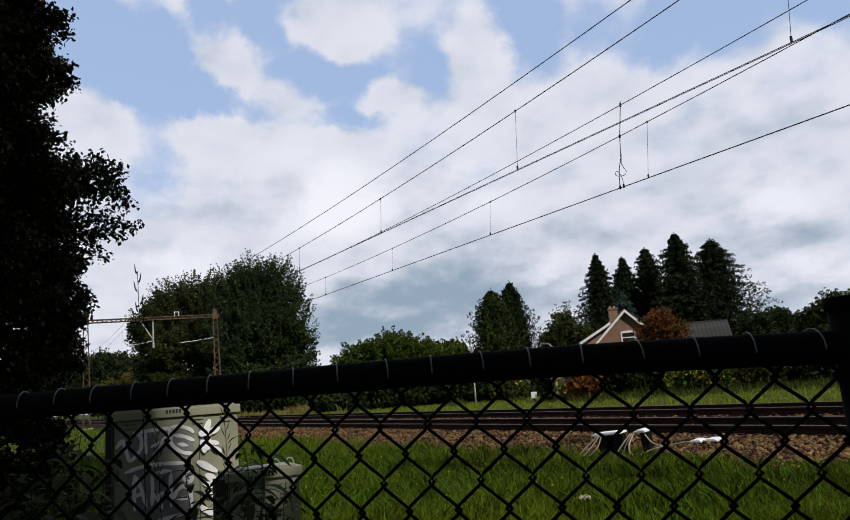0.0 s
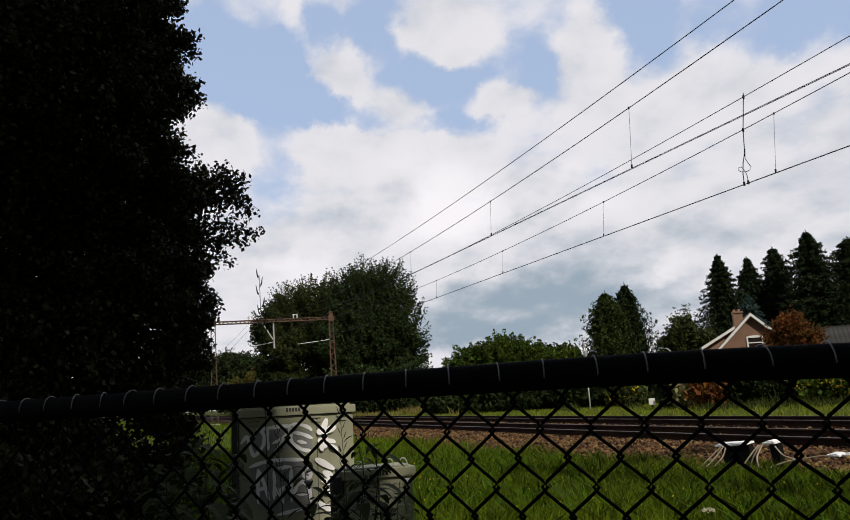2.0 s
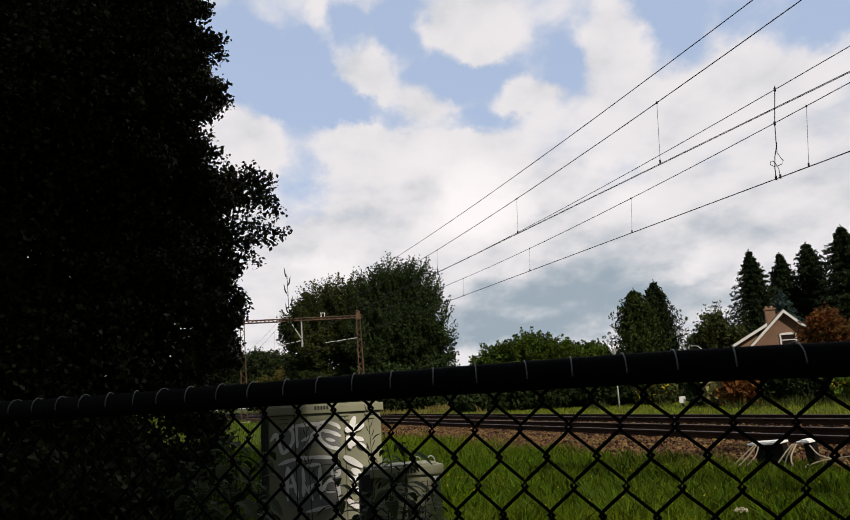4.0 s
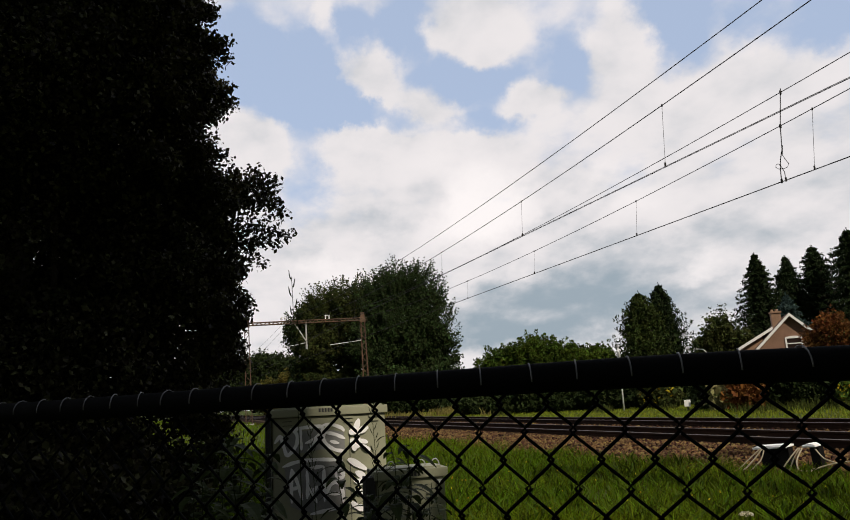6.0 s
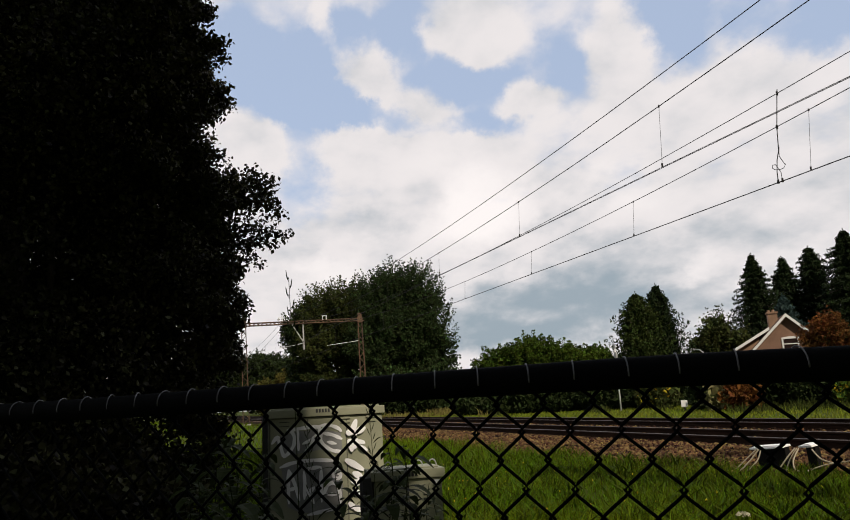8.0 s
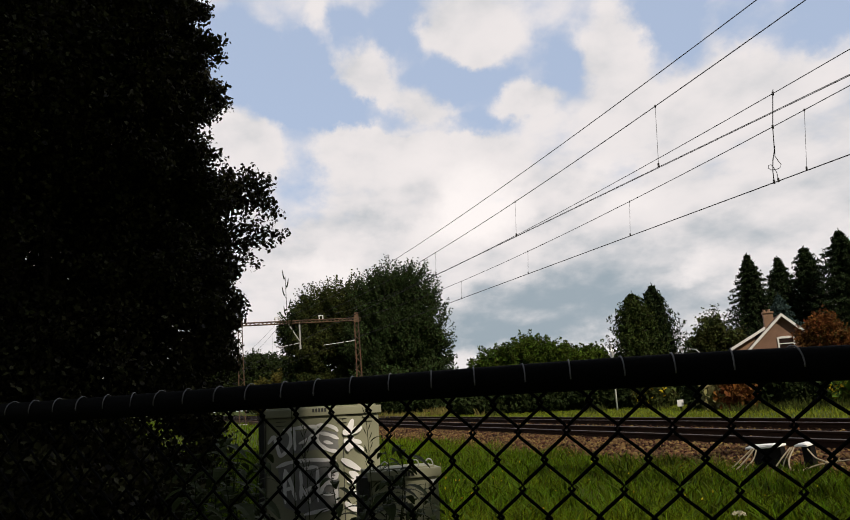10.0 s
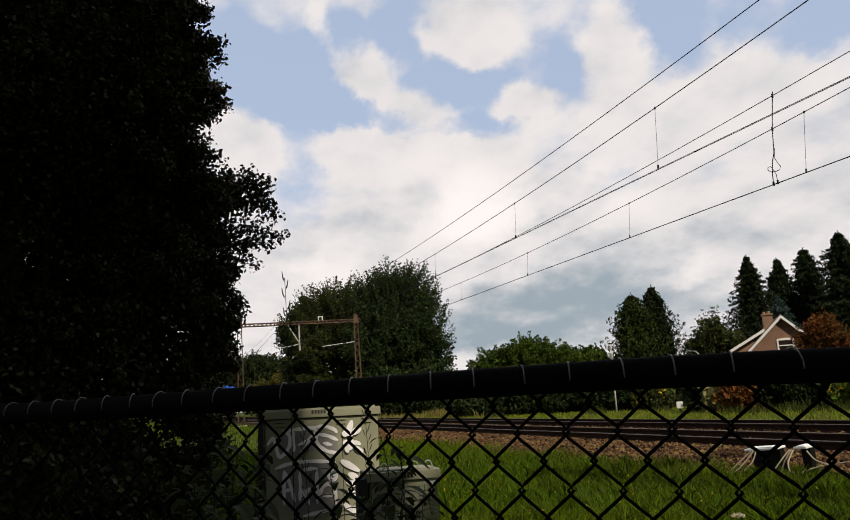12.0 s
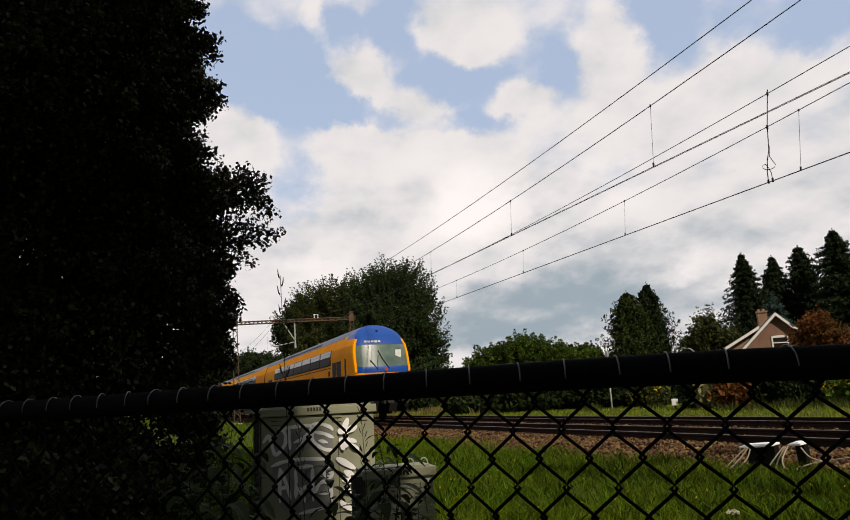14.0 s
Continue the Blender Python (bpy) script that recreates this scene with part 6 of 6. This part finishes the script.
def sides(t, x0, length, cab):
    for s in (-1, 1):
        def slab(name, xa, xb, za, zb, mat, label="", proud=0.012):
            bm = bmesh.new()
            n0 = 4
            prev = None
            for k in range(n0 + 1):
                z = za + (zb - za) * k / n0
                y = s * (side_y(z) + proud)
                cur = [bm.verts.new((xa, y, z)), bm.verts.new((xb, y, z)), bm.verts.new((xb, y - s * 0.05, z)), bm.verts.new((xa, y - s * 0.05, z))]
                if prev:
                    for q in range(4):
                        bm.faces.new((prev[q], prev[(q + 1) % 4], cur[(q + 1) % 4], cur[q]))
                prev = cur
            bmesh.ops.recalc_face_normals(bm, faces=bm.faces)
            return part(name, bm, mat, t, label)
        a = 4.4 if cab else 4.6
        e = length - 4.6
        n0 = 7
        step = (e - a) / n0
        slab("window_band", x0 - a - 0.0, x0 - e, 2.88, 3.70, "box_black", "black upper window band")
        for k in range(n0):
            # one upper window in two finishes: matte black below, sky-reflecting gloss above
            slab("window", x0 - a - step * k - 0.08, x0 - a - step * (k + 1) + 0.08, 2.95, 3.30, "dark_pane", "dark tinted window", 0.020)
            slab("skylight", x0 - a - step * k - 0.1, x0 - a - step * (k + 1) + 0.1, 3.36, 3.68, "train_glass", "sloping upper part of the window, made glossy to mirror the sky", 0.020)
            slab("window", x0 - a - step * k - 0.2, x0 - a - step * (k + 1) + 0.2, 1.25, 1.95, "dark_pane", "dark tinted window", 0.014)
        for xd in ((2.3, length - 3.6) if cab else (2.4, length - 3.6)):
            slab("door", x0 - xd, x0 - xd - 1.75, 1.1, 3.0, "under", "dark passenger door", 0.010)
            slab("door_leaf_edge", x0 - xd - 0.86, x0 - xd - 0.89, 1.15, 2.95, "yellow", "", 0.016)
        if cab:
            slab("cab_door", x0 - 1.35, x0 - 1.6, 1.3, 3.05, "under", "narrow dark cab side window", 0.012)
            slab("step_recess", x0 - 4.55, x0 - 4.95, 2.35, 2.62, "under", "", 0.010)
        slab("stripe", x0 - a, x0 - e, 2.74, 2.79, "under", "thin dark stripe", 0.008)
        slab("gutter", x0 - 2.5, x0 - length + 0.2, 4.10, 4.16, "roof", "", 0.03)
        slab("vent_row", x0 - 8, x0 - length + 6, 4.2, 4.34, "under", "dark roof grilles", 0.012)
        for k in range(5):
            bm = bmesh.new()
            y = s * (side_y(2.2) + 0.012)
            xx = x0 - length * 0.5 - 0.34 * k
            box(bm, (xx - 0.22, min(y, y - s * 0.02), 2.12), (xx, max(y, y - s * 0.02), 2.42))
            part("marking_bar", bm, "blue", t, "blue marking")


def bogie(t, x):
    bm = bmesh.new()
    for s in (-1, 1):
        box(bm, (x - 1.7, s * 1.0 - 0.09, 0.45), (x + 1.7, s * 1.0 + 0.09, 0.75), bevel=0.03)
        for q in (-1.3, 1.3):
            box(bm, (x + q - 0.18, s * 1.12 - 0.1, 0.3), (x + q + 0.18, s * 1.12 + 0.1, 0.62), bevel=0.03)
        tube(bm, [(x - 0.3, s * 1.0, 0.7), (x - 0.3, s * 1.0, 0.98)], 0.13, 8), tube(bm, [(x + 0.3, s * 1.0, 0.7), (x + 0.3, s * 1.0, 0.98)], 0.13, 8)
    box(bm, (x - 0.3, -1.0, 0.5), (x + 0.3, 1.0, 0.8))
    b = part("bogie", bm, "under", t, "black bogie frame")
    for q in (-1.3, 1.3):
        bm = bmesh.new()
        for s in (-1, 1):
            tube(bm, [(x + q, s * 0.70, 0.46), (x + q, s * 0.82, 0.46)], 0.46, 24)
            tube(bm, [(x + q, s * 0.68, 0.46), (x + q, s * 0.70, 0.46)], 0.49, 24)
        tube(bm, [(x + q, -0.8, 0.46), (x + q, 0.8, 0.46)], 0.08, 8)
        part("wheelset", bm, "rail_rust", b, "rusty steel wheelset")


def train():
    t = thing("train", pose(-32, YN, RAIL), "yellow and blue double-deck passenger train with a sloping blue cab front", "train")
    front(t)
    x = 0.0
    for k in range(4):
        L = 26.4
        car_body(t, x, L, k == 0)
        sides(t, x, L, k == 0)
        bm = bmesh.new()
        box(bm, (x - L + 6.2, -1.15, 0.42), (x - 7.2, 1.15, 0.96), bevel=0.04)
        part("underframe", bm, "under", t, "black equipment boxes under the floor")
        bogie(t, x - 3.9), bogie(t, x - L + 3.9)
        if k:
            bm = bmesh.new()
            box(bm, (x - 0.05, -0.85, 1.0), (x + 0.65, 0.85, 3.9))
            part("gangway", bm, "under", t, "black gangway bellows")
        x -= L + 0.6
    return t


express = train()


def motions():
    """The train comes out of the left at a steady 36 m/s."""
    rows = [(0.5 * k, pose(-32.3 - 36.0 * (14.0 - 0.5 * k), YN, RAIL)) for k in range(29)]
    walk(express, rows)


motions()
